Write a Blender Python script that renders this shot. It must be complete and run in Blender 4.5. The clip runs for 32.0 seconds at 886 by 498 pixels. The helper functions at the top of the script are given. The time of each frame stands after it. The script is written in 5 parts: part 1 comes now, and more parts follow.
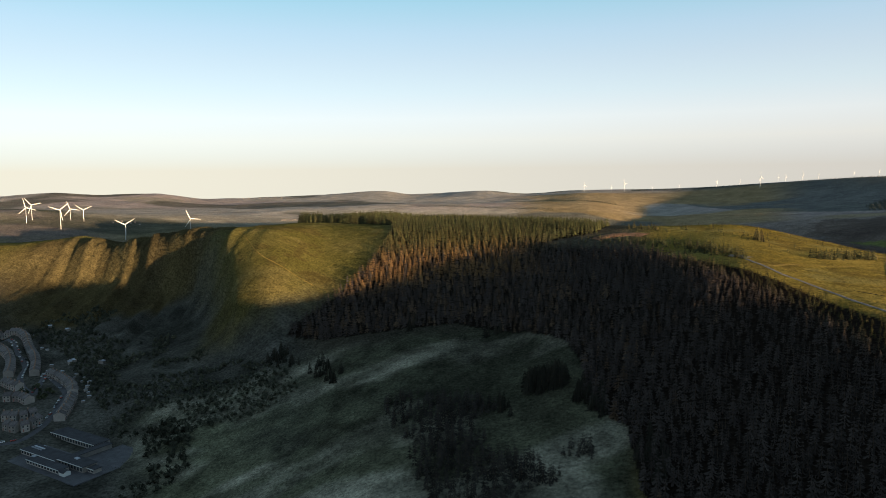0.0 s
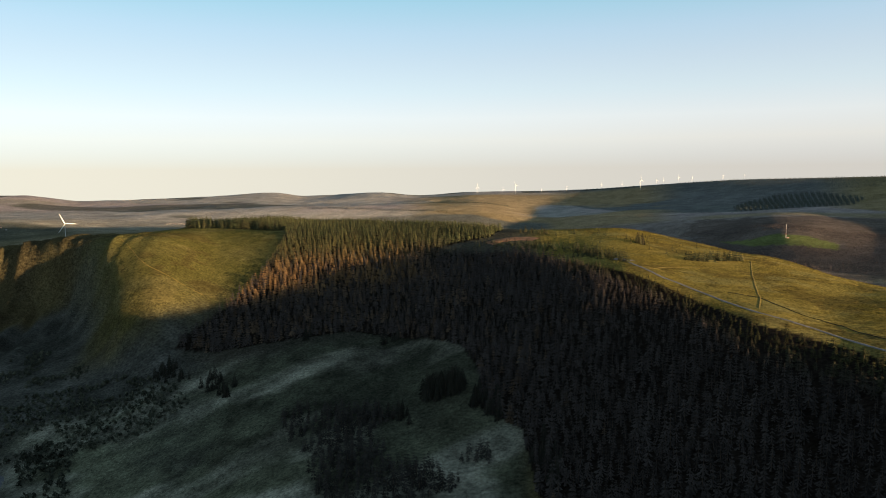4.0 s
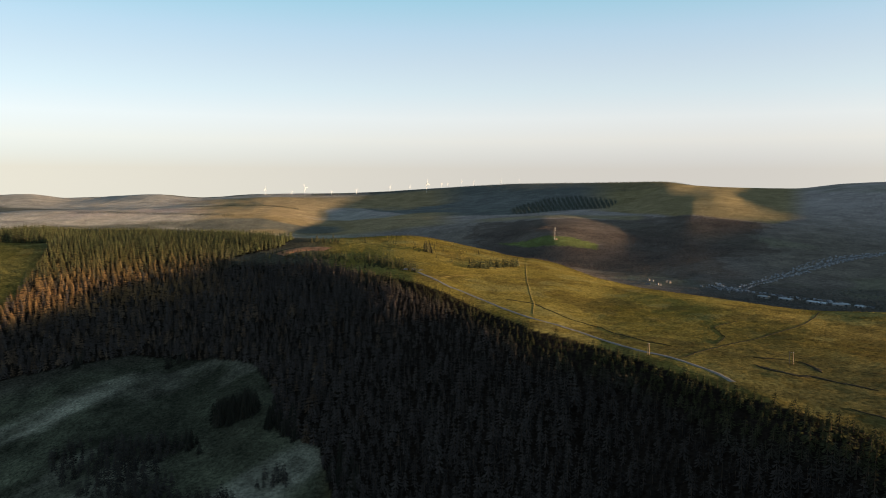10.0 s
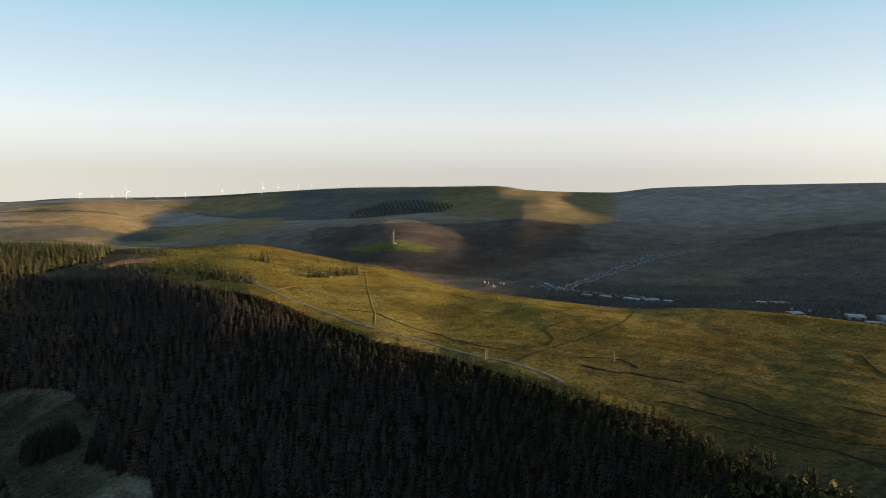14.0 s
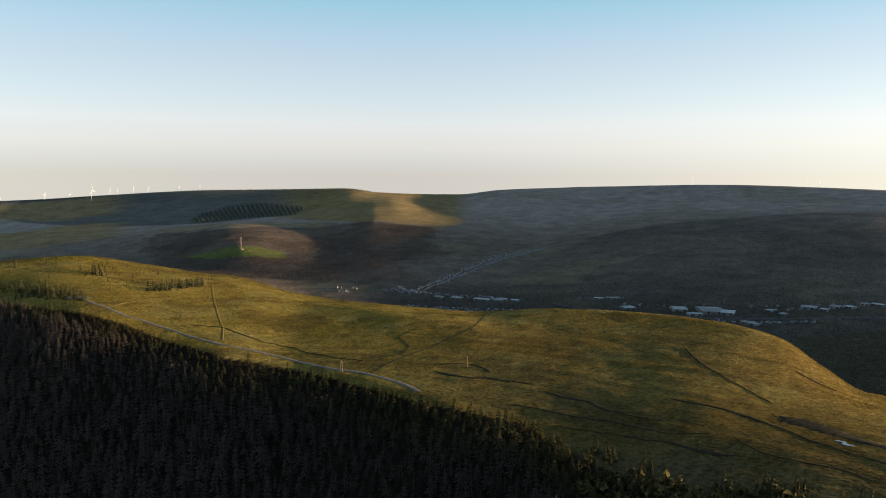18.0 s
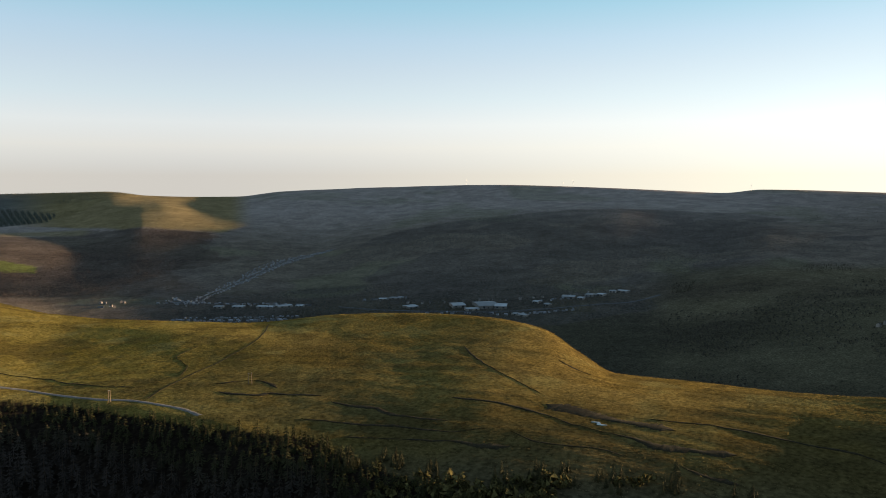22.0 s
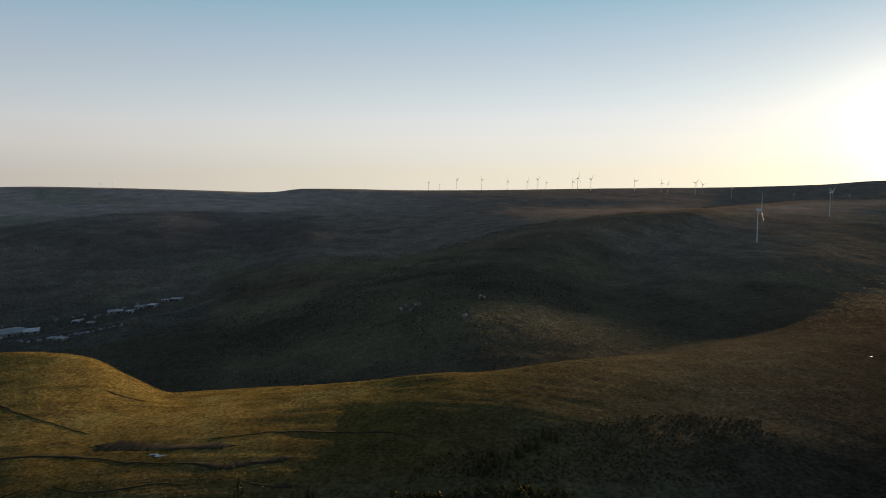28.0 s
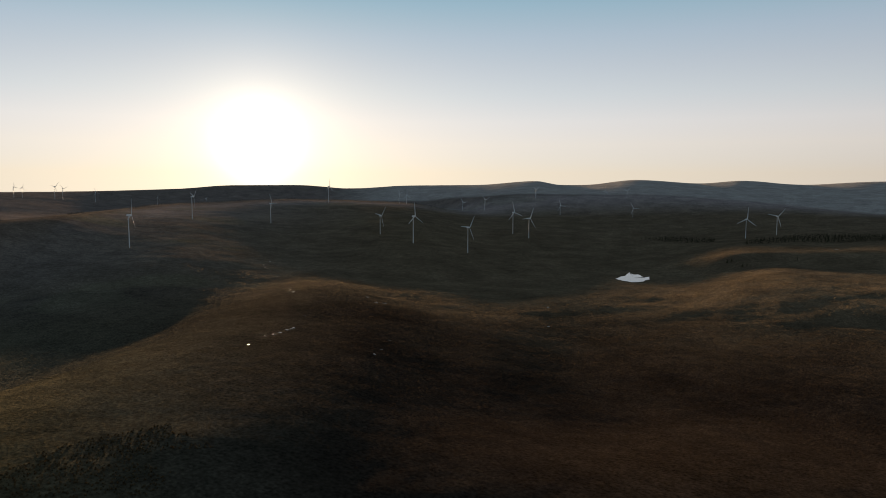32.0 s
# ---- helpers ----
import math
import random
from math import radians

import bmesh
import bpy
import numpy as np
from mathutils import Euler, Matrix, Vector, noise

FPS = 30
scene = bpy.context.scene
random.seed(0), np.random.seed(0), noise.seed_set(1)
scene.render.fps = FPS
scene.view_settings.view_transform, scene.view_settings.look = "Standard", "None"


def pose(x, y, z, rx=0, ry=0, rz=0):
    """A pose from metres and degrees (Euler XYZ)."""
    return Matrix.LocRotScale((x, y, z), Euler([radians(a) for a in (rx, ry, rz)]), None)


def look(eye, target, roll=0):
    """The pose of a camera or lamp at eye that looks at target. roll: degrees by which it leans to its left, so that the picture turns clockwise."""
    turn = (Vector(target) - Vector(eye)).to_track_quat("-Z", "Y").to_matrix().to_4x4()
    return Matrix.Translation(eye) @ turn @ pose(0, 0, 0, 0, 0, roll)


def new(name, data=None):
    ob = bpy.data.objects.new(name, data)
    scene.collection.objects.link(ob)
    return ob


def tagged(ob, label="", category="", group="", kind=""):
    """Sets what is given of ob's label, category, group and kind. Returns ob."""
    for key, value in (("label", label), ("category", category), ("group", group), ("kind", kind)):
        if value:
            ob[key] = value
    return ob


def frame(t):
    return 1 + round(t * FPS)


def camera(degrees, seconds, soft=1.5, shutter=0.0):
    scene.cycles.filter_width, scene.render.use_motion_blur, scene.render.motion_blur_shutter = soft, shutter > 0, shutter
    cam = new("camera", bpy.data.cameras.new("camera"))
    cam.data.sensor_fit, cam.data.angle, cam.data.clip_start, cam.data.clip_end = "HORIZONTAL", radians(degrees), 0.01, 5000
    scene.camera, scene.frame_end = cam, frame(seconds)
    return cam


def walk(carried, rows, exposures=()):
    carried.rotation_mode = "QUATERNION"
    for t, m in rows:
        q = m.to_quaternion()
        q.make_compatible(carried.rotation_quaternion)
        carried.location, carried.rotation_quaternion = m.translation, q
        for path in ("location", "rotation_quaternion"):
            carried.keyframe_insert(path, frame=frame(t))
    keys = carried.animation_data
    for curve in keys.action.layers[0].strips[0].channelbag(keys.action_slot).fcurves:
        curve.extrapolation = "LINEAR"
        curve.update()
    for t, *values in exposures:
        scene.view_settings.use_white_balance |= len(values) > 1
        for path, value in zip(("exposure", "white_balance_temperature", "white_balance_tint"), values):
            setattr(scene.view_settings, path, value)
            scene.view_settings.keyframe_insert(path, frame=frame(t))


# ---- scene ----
# A hill country at sunset: a drone rises slowly over a wooded cwm and turns from the north to the south.

# seconds, heading (clockwise from +y), pitch, lean, x, y, z
FLIGHT = [
    (0.0, 0.00, -5.83, -0.61, -0.0, -0.0, 300.0),
    (0.5, 0.61, -5.84, -0.58, -0.2, -0.3, 300.7),
    (1.0, 1.23, -5.84, -0.60, -0.4, -0.5, 301.5),
    (1.5, 2.13, -5.84, -0.56, -0.6, -0.8, 302.2),
    (2.0, 3.24, -5.82, -0.54, -0.7, -1.0, 302.9),
    (2.5, 4.50, -5.83, -0.47, -0.9, -1.2, 303.6),
    (3.0, 5.87, -5.82, -0.43, -1.1, -1.3, 304.3),
    (3.5, 7.25, -5.83, -0.42, -1.2, -1.4, 305.0),
    (5.5, 12.62, -5.84, -0.36, -1.7, -1.8, 308.0),
    (6.0, 13.97, -5.84, -0.30, -1.8, -1.9, 308.8),
    (6.5, 15.36, -5.83, -0.23, -2.0, -2.2, 309.7),
    (7.0, 16.81, -5.83, -0.16, -2.2, -2.6, 310.7),
    (7.5, 18.29, -5.83, -0.13, -2.4, -3.0, 311.7),
    (8.0, 19.72, -5.82, -0.03, -2.6, -3.6, 312.8),
    (8.5, 21.18, -5.84, 0.03, -2.9, -4.2, 313.9),
    (9.0, 22.64, -5.83, 0.07, -3.1, -4.8, 315.0),
    (9.5, 24.16, -5.83, 0.11, -3.4, -5.4, 316.1),
    (10.0, 25.65, -5.82, 0.17, -3.6, -5.9, 317.2),
    (10.5, 27.15, -5.80, 0.23, -3.8, -6.3, 318.2),
    (11.0, 28.69, -5.76, 0.23, -4.0, -6.6, 319.1),
    (11.5, 30.30, -5.72, 0.31, -4.1, -6.7, 319.9),
    (12.0, 31.93, -5.67, 0.34, -4.2, -6.6, 320.6),
    (12.5, 33.56, -5.64, 0.35, -4.2, -6.3, 321.2),
    (13.0, 35.29, -5.60, 0.37, -4.3, -6.0, 321.7),
    (13.5, 37.07, -5.55, 0.39, -4.2, -5.6, 322.3),
    (14.0, 38.80, -5.52, 0.41, -4.2, -5.1, 322.8),
    (14.5, 40.39, -5.48, 0.45, -4.1, -4.7, 323.3),
    (16.5, 46.01, -5.40, 0.45, -3.6, -3.2, 325.9),
    (17.0, 47.56, -5.36, 0.35, -3.5, -3.0, 326.7),
    (17.5, 49.23, -5.36, 0.34, -3.3, -2.9, 327.5),
    (18.0, 50.91, -5.33, 0.35, -3.2, -2.8, 328.2),
    (18.5, 52.99, -5.33, 0.32, -3.1, -2.8, 329.0),
    (19.0, 55.16, -5.32, 0.27, -3.1, -2.8, 329.8),
    (19.5, 57.34, -5.32, 0.20, -3.1, -3.0, 330.6),
    (20.0, 59.50, -5.31, 0.15, -3.1, -3.1, 331.3),
    (20.5, 61.65, -5.28, 0.11, -3.2, -3.4, 332.1),
    (21.0, 63.90, -5.28, 0.09, -3.3, -3.6, 332.9),
    (21.5, 66.18, -5.30, 0.02, -3.4, -3.9, 333.7),
    (22.0, 68.48, -5.28, -0.07, -3.6, -4.1, 334.5),
    (22.5, 71.07, -5.28, -0.14, -3.8, -4.3, 335.4),
    (23.0, 73.95, -5.31, -0.23, -4.1, -4.5, 336.3),
    (23.5, 76.76, -5.34, -0.21, -4.4, -4.6, 337.3),
    (24.0, 79.63, -5.36, -0.26, -4.7, -4.7, 338.4),
    (24.5, 82.46, -5.39, -0.31, -5.0, -4.8, 339.4),
    (25.0, 85.31, -5.42, -0.31, -5.2, -4.9, 340.5),
    (25.5, 88.18, -5.45, -0.38, -5.4, -5.1, 341.5),
    (27.5, 99.69, -5.55, -0.43, -5.6, -6.4, 344.6),
    (28.0, 104.02, -5.61, -0.46, -5.4, -6.3, 345.3),
    (28.5, 110.61, -5.64, -0.31, -5.2, -5.8, 345.9),
    (29.0, 117.45, -5.67, -0.22, -4.9, -4.6, 346.7),
    (29.5, 124.27, -5.72, -0.15, -4.7, -2.9, 347.5),
    (30.0, 131.15, -5.67, 0.02, -4.3, -0.5, 348.3),
    (30.5, 137.70, -5.69, 0.16, -4.0, 2.4, 349.3),
    (31.0, 144.13, -5.59, 0.06, -3.6, 5.7, 350.2),
    (31.5, 149.85, -5.56, 0.16, -3.2, 9.2, 351.2),
    (32.0, 152.95, -5.53, 0.14, -2.9, 12.8, 352.2),
]


def way_of(heading, pitch):
    a, e = radians(heading), radians(pitch)
    return Vector((math.sin(a) * math.cos(e), math.cos(a) * math.cos(e), math.sin(e)))


cam = camera(64.57, 32.0, soft=0.95)
walk(cam, [(t, look((x, y, z), Vector((x, y, z)) + 100 * way_of(h, p), lean)) for t, h, p, lean, x, y, z in FLIGHT],
     exposures=[(0.0, 1.7, 6500, 10), (21.5, 1.68, 6500, 10), (25.0, 1.46, 6500, 10), (28.0, 1.08, 6500, 14), (30.5, 0.94, 6620, 17), (32.0, 0.97, 6680, 18)])

# ---- light ----
SUN_AZ, SUN_EL = 138.4, 3.0
TO_SUN = way_of(SUN_AZ, SUN_EL)
world = bpy.data.worlds.new("sky")
scene.world = world
world.use_nodes = True
wn, wl = world.node_tree.nodes, world.node_tree.links
wn.clear()


def wnode(kind, **values):
    n = wn.new(kind)
    for key, value in values.items():
        n.inputs[int(key[1:])].default_value = value
    return n


co = wnode("ShaderNodeTexCoord")
sep = wnode("ShaderNodeSeparateXYZ")
wl.new(co.outputs["Generated"], sep.inputs[0])
up = wnode("ShaderNodeMath", i1=0.012)
up.operation = "MAXIMUM"
wl.new(sep.outputs[2], up.inputs[0])
com = wnode("ShaderNodeCombineXYZ")
wl.new(sep.outputs[0], com.inputs[0]), wl.new(sep.outputs[1], com.inputs[1]), wl.new(up.outputs[0], com.inputs[2])
nor = wnode("ShaderNodeVectorMath")
nor.operation = "NORMALIZE"
wl.new(com.outputs[0], nor.inputs[0])
sky = wnode("ShaderNodeTexSky")
sky.sky_type, sky.sun_disc = "NISHITA", False
sky.sun_elevation, sky.sun_rotation = radians(SUN_EL), radians(SUN_AZ)
sky.altitude, sky.air_density, sky.dust_density, sky.ozone_density = 300.0, 0.5, 0.0, 1.0
wl.new(nor.outputs[0], sky.inputs[0])
nishita = wnode("ShaderNodeBackground", i1=0.05)
tinted = wnode("ShaderNodeVectorMath")
tinted.operation = "MULTIPLY"
rosy = wn.new("ShaderNodeValToRGB")
rosy.color_ramp.interpolation = "B_SPLINE"
for k, (place, colour) in enumerate(((0.0, (0.66, 0.62, 0.70)), (0.07, (0.70, 0.68, 0.68)), (0.13, (0.72, 0.74, 0.68)), (0.22, (0.62, 0.73, 0.57)))):
    e = rosy.color_ramp.elements[k] if k < 2 else rosy.color_ramp.elements.new(place)
    e.position, e.color = place, (*colour, 1)
wl.new(up.outputs[0], rosy.inputs[0]), wl.new(rosy.outputs[0], tinted.inputs[1])
wl.new(sky.outputs[0], tinted.inputs[0]), wl.new(tinted.outputs[0], nishita.inputs[0])
# pale evening haze over the horizon, deeper blue above
haze = wn.new("ShaderNodeValToRGB")
haze.color_ramp.interpolation = "LINEAR"
for k, (place, colour) in enumerate(((0.0, (0.072, 0.063, 0.088)), (0.023, (0.116, 0.098, 0.106)), (0.051, (0.172, 0.145, 0.128)), (0.082, (0.190, 0.175, 0.162)), (0.117, (0.166, 0.174, 0.174)),
                                     (0.158, (0.147, 0.163, 0.180)), (0.195, (0.126, 0.158, 0.190)), (0.237, (0.092, 0.150, 0.186)), (0.3, (0.066, 0.124, 0.166)), (0.5, (0.056, 0.078, 0.098)), (1.0, (0.042, 0.053, 0.070)))):
    e = haze.color_ramp.elements[k] if k < 2 else haze.color_ramp.elements.new(place)
    e.position, e.color = place, (*colour, 1)
wl.new(up.outputs[0], haze.inputs[0])
pale = wnode("ShaderNodeBackground", i1=1.0)
wl.new(haze.outputs[0], pale.inputs[0])
bg = wnode("ShaderNodeAddShader")
wl.new(nishita.outputs[0], bg.inputs[0]), wl.new(pale.outputs[0], bg.inputs[1])
# the low sun's disc and the bright air round it
dot = wnode("ShaderNodeVectorMath", i1=TO_SUN)
dot.operation = "DOT_PRODUCT"
nrm = wnode("ShaderNodeVectorMath")
nrm.operation = "NORMALIZE"
wl.new(co.outputs["Generated"], nrm.inputs[0]), wl.new(nrm.outputs[0], dot.inputs[0])
pos = wnode("ShaderNodeMath", i1=0.0)
pos.operation = "MAXIMUM"
wl.new(dot.outputs["Value"], pos.inputs[0])
last = bg
for power, strength, tint in ((2600.0, 3.0, (1.0, 0.92, 0.75, 1)), (900.0, 0.32, (1.0, 0.90, 0.68, 1)), (220.0, 0.15, (1.0, 0.86, 0.60, 1)), (36.0, 0.16, (1.0, 0.72, 0.32, 1)), (1.5, 0.12, (1.0, 0.74, 0.38, 1))):
    pw = wnode("ShaderNodeMath", i1=power)
    pw.operation = "POWER"
    wl.new(pos.outputs[0], pw.inputs[0])
    if power < 100:
        low = wnode("ShaderNodeMath", i1=-3.4, i2=1.0)
        low.operation, low.use_clamp = "MULTIPLY_ADD", True
        wl.new(up.outputs[0], low.inputs[0])
        lw = wnode("ShaderNodeMath")
        lw.operation = "MULTIPLY"
        wl.new(pw.outputs[0], lw.inputs[0]), wl.new(low.outputs[0], lw.inputs[1])
        pw = lw
    mu = wnode("ShaderNodeMath", i1=strength)
    mu.operation = "MULTIPLY"
    wl.new(pw.outputs[0], mu.inputs[0])
    em = wnode("ShaderNodeBackground", i0=tint)
    wl.new(mu.outputs[0], em.inputs[1])
    add = wnode("ShaderNodeAddShader")
    wl.new(last.outputs[0], add.inputs[0]), wl.new(em.outputs[0], add.inputs[1])
    last = add
out = wnode("ShaderNodeOutputWorld")
wl.new(last.outputs[0], out.inputs[0])

sun = new("sun", bpy.data.lights.new("sun", "SUN"))
sun.data.energy, sun.data.angle, sun.data.color = 5.0, radians(0.6), (1.0, 0.70, 0.40)
sun.matrix_world = look(TO_SUN * 900, (0, 0, 0))


# ---- materials ----
def material(name, base, rough=0.9, metal=0.0, scale=3.0, vary=0.25, bump=0.0, attr="", fine=0.0, spec=0.3, object_vary=0.0, fine_vary=0.0, mid=0.0, island=0.0, blades=0.0):
    """A surface with two scales of variation; attr: the name of a colour layer of the mesh that gives the base colour."""
    m = bpy.data.materials.new(name)
    m.use_nodes = True
    n, l = m.node_tree.nodes, m.node_tree.links
    b = n["Principled BSDF"]
    b.inputs["Roughness"].default_value, b.inputs["Metallic"].default_value = rough, metal
    b.inputs["Specular IOR Level"].default_value = spec
    tc = n.new("ShaderNodeTexCoord")
    big = n.new("ShaderNodeTexNoise")
    big.inputs["Scale"].default_value, big.inputs["Detail"].default_value = scale, 6.0
    l.new(tc.outputs["Object"], big.inputs["Vector"])
    ramp = n.new("ShaderNodeMapRange")
    ramp.inputs[1].default_value, ramp.inputs[2].default_value = 0.3, 0.7
    ramp.inputs[3].default_value, ramp.inputs[4].default_value = 1 - vary, 1 + vary
    l.new(big.outputs["Fac"], ramp.inputs[0])
    value = ramp.outputs[0]
    if fine:
        small = n.new("ShaderNodeTexNoise")
        small.inputs["Scale"].default_value, small.inputs["Detail"].default_value = fine, 4.0
        l.new(tc.outputs["Object"], small.inputs["Vector"])
        r2 = n.new("ShaderNodeMapRange")
        r2.inputs[1].default_value, r2.inputs[2].default_value = 0.3, 0.7
        r2.inputs[3].default_value, r2.inputs[4].default_value = 1 - (fine_vary or vary), 1 + (fine_vary or vary)
        l.new(small.outputs["Fac"], r2.inputs[0])
        mul = n.new("ShaderNodeMath")
        mul.operation = "MULTIPLY"
        l.new(value, mul.inputs[0]), l.new(r2.outputs[0], mul.inputs[1])
        value = mul.outputs[0]
    if mid:
        third = n.new("ShaderNodeTexNoise")
        third.inputs["Scale"].default_value, third.inputs["Detail"].default_value = mid, 5.0
        l.new(tc.outputs["Object"], third.inputs["Vector"])
        r4 = n.new("ShaderNodeMapRange")
        r4.inputs[1].default_value, r4.inputs[2].default_value = 0.35, 0.65
        r4.inputs[3].default_value, r4.inputs[4].default_value = 1 - vary, 1 + vary
        l.new(third.outputs["Fac"], r4.inputs[0])
        mul = n.new("ShaderNodeMath")
        mul.operation = "MULTIPLY"
        l.new(value, mul.inputs[0]), l.new(r4.outputs[0], mul.inputs[1])
        value = mul.outputs[0]
    if island:
        geo = n.new("ShaderNodeNewGeometry")
        r5 = n.new("ShaderNodeMapRange")
        r5.inputs[3].default_value, r5.inputs[4].default_value = 1 - island, 1 + island
        l.new(geo.outputs["Random Per Island"], r5.inputs[0])
        mul = n.new("ShaderNodeMath")
        mul.operation = "MULTIPLY"
        l.new(value, mul.inputs[0]), l.new(r5.outputs[0], mul.inputs[1])
        value = mul.outputs[0]
    if object_vary:
        info = n.new("ShaderNodeObjectInfo")
        r3 = n.new("ShaderNodeMapRange")
        r3.inputs[3].default_value, r3.inputs[4].default_value = 1 - object_vary, 1 + object_vary
        l.new(info.outputs["Random"], r3.inputs[0])
        mul = n.new("ShaderNodeMath")
        mul.operation = "MULTIPLY"
        l.new(value, mul.inputs[0]), l.new(r3.outputs[0], mul.inputs[1])
        value = mul.outputs[0]
    vm = n.new("ShaderNodeVectorMath")
    vm.operation = "SCALE"
    l.new(value, vm.inputs["Scale"])
    if attr:
        at = n.new("ShaderNodeAttribute")
        at.attribute_name = attr
        l.new(at.outputs["Color"], vm.inputs[0])
    else:
        vm.inputs[0].default_value = base
    l.new(vm.outputs[0], b.inputs["Base Color"])
    if bump:
        bp = n.new("ShaderNodeBump")
        bp.inputs["Strength"].default_value, bp.inputs["Distance"].default_value = 1.0, bump
        l.new((small if fine else big).outputs["Fac"], bp.inputs["Height"])
        l.new(bp.outputs[0], b.inputs["Normal"])
    if blades:
        # upright blades turned every way, finer than the mesh
        dust = n.new("ShaderNodeTexWhiteNoise")
        dust.noise_dimensions = "3D"
        l.new(tc.outputs["Object"], dust.inputs["Vector"])
        tilt = n.new("ShaderNodeVectorMath")
        tilt.operation = "MULTIPLY_ADD"
        l.new(dust.outputs["Color"], tilt.inputs[0])
        tilt.inputs[1].default_value, tilt.inputs[2].default_value = (2 * blades, 2 * blades, 0), (-blades, -blades, 0)
        plus = n.new("ShaderNodeVectorMath")
        plus.operation = "ADD"
        l.new(tilt.outputs[0], plus.inputs[0])
        if bump:
            l.new(bp.outputs[0], plus.inputs[1])
        else:
            l.new(n.new("ShaderNodeNewGeometry").outputs["Normal"], plus.inputs[1])
        unit = n.new("ShaderNodeVectorMath")
        unit.operation = "NORMALIZE"
        l.new(plus.outputs[0], unit.inputs[0])
        l.new(unit.outputs[0], b.inputs["Normal"])
    return m


M_GROUND = material("hill_ground", (1, 1, 1), 0.95, scale=0.02, vary=0.17, fine=0.42, fine_vary=0.48, mid=0.1, bump=0.25, attr="cover", spec=0.0, blades=0.7)
M_FOLIAGE = material("conifer_needles", (1, 1, 1), 0.8, scale=0.5, vary=0.3, attr="cover", spec=0.0)
M_NEEDLE = material("spruce_needles", (0.050, 0.046, 0.022), 0.8, scale=0.6, vary=0.3, spec=0.05, object_vary=0.3)
M_NEEDLE_DARK = material("dark_spruce_needles", (0.026, 0.025, 0.019), 0.8, scale=0.6, vary=0.3, spec=0.05, object_vary=0.3)
M_BARK = material("conifer_bark", (0.09, 0.06, 0.04), 0.9, scale=2.0, vary=0.3)
M_WHITE = material("turbine_paint", (0.58, 0.58, 0.57), 0.45, scale=0.2, vary=0.06)


# ---- the lie of the land ----
def smooth_through(xs, ys, x):
    """A curve through the points with no overshoot (monotone cubic)."""
    xs, ys, x = np.asarray(xs, float), np.asarray(ys, float), np.asarray(x, float)
    h = np.diff(xs)
    d = np.diff(ys) / h
    m = np.zeros_like(ys)
    w1, w2 = 2 * h[1:] + h[:-1], h[1:] + 2 * h[:-1]
    same = d[1:] * d[:-1] > 0
    safe0, safe1 = np.where(same, d[:-1], 1), np.where(same, d[1:], 1)
    m[1:-1] = np.where(same, (w1 + w2) / (w1 / safe0 + w2 / safe1), 0)
    m[0], m[-1] = d[0], d[-1]
    i = np.clip(np.searchsorted(xs, x) - 1, 0, len(xs) - 2)
    s = np.clip((x - xs[i]) / h[i], 0, 1)
    return ((1 + 2 * s) * (1 - s) ** 2 * ys[i] + s * (1 - s) ** 2 * h[i] * m[i]
            + s * s * (3 - 2 * s) * ys[i + 1] + s * s * (s - 1) * h[i] * m[i + 1])


# Landforms shaped to fit the camera's view: heading in degrees, distance from the middle of the cwm, height above the
# datum.
CWM_FLOOR = [(-40, 430, 88), (-30, 470, 92), (-22, 430, 100), (-14, 380, 118), (-4, 340, 136), (6, 330, 143), (15, 320, 145),
             (25, 300, 150), (35, 290, 160), (45, 270, 172), (55, 250, 188), (65, 235, 197), (80, 245, 205), (95, 250, 205),
             (110, 270, 208), (125, 300, 206), (140, 330, 200), (155, 340, 190), (170, 340, 185), (190, 340, 180), (250, 300, 140)]
WOOD_FOOT = [(-40, 560, 96), (-30, 600, 100), (-24, 640, 112), (-18, 680, 126), (-14, 640, 138), (-10, 645, 148), (-6, 645, 156), (-2.6, 625, 163),
             (4.4, 590, 167), (10, 515, 173), (16, 520, 188), (23.5, 600, 222), (29, 530, 215), (33, 490, 214), (39, 460, 210),
             (46, 410, 210), (50, 385, 209.5), (57, 330, 208), (65, 290, 209), (80, 320, 212), (95, 330, 211.5), (110, 330, 213),
             (120, 340, 213), (130, 400, 211), (140, 450, 206), (155, 520, 175), (170, 600, 150), (190, 700, 150), (250, 600, 140)]
BROW = [(-40, 1150, 150), (-32, 1180, 152), (-27, 1130, 147), (-23, 1020, 148), (-20, 950, 159), (-18, 860, 182), (-16.5, 790, 193), (-14, 765, 200),
        (-9, 768, 185), (-4, 790, 194), (4, 797, 203), (10, 800, 212), (16, 800, 224), (22, 780, 230), (28, 780, 222),
        (34, 760, 213), (40, 700, 206), (48, 600, 209.5), (56, 520, 209.5), (64, 470, 210), (72, 440, 212), (80, 420, 209),
        (88, 410, 208), (96, 390, 211), (104, 380, 216), (112, 400, 218), (120, 440, 215), (128, 520, 210), (136, 650, 203)]
BROW += [(144, 800, 190), (154, 900, 160), (165, 950, 140), (178, 1000, 145), (190, 1000, 150), (250, 900, 160)]
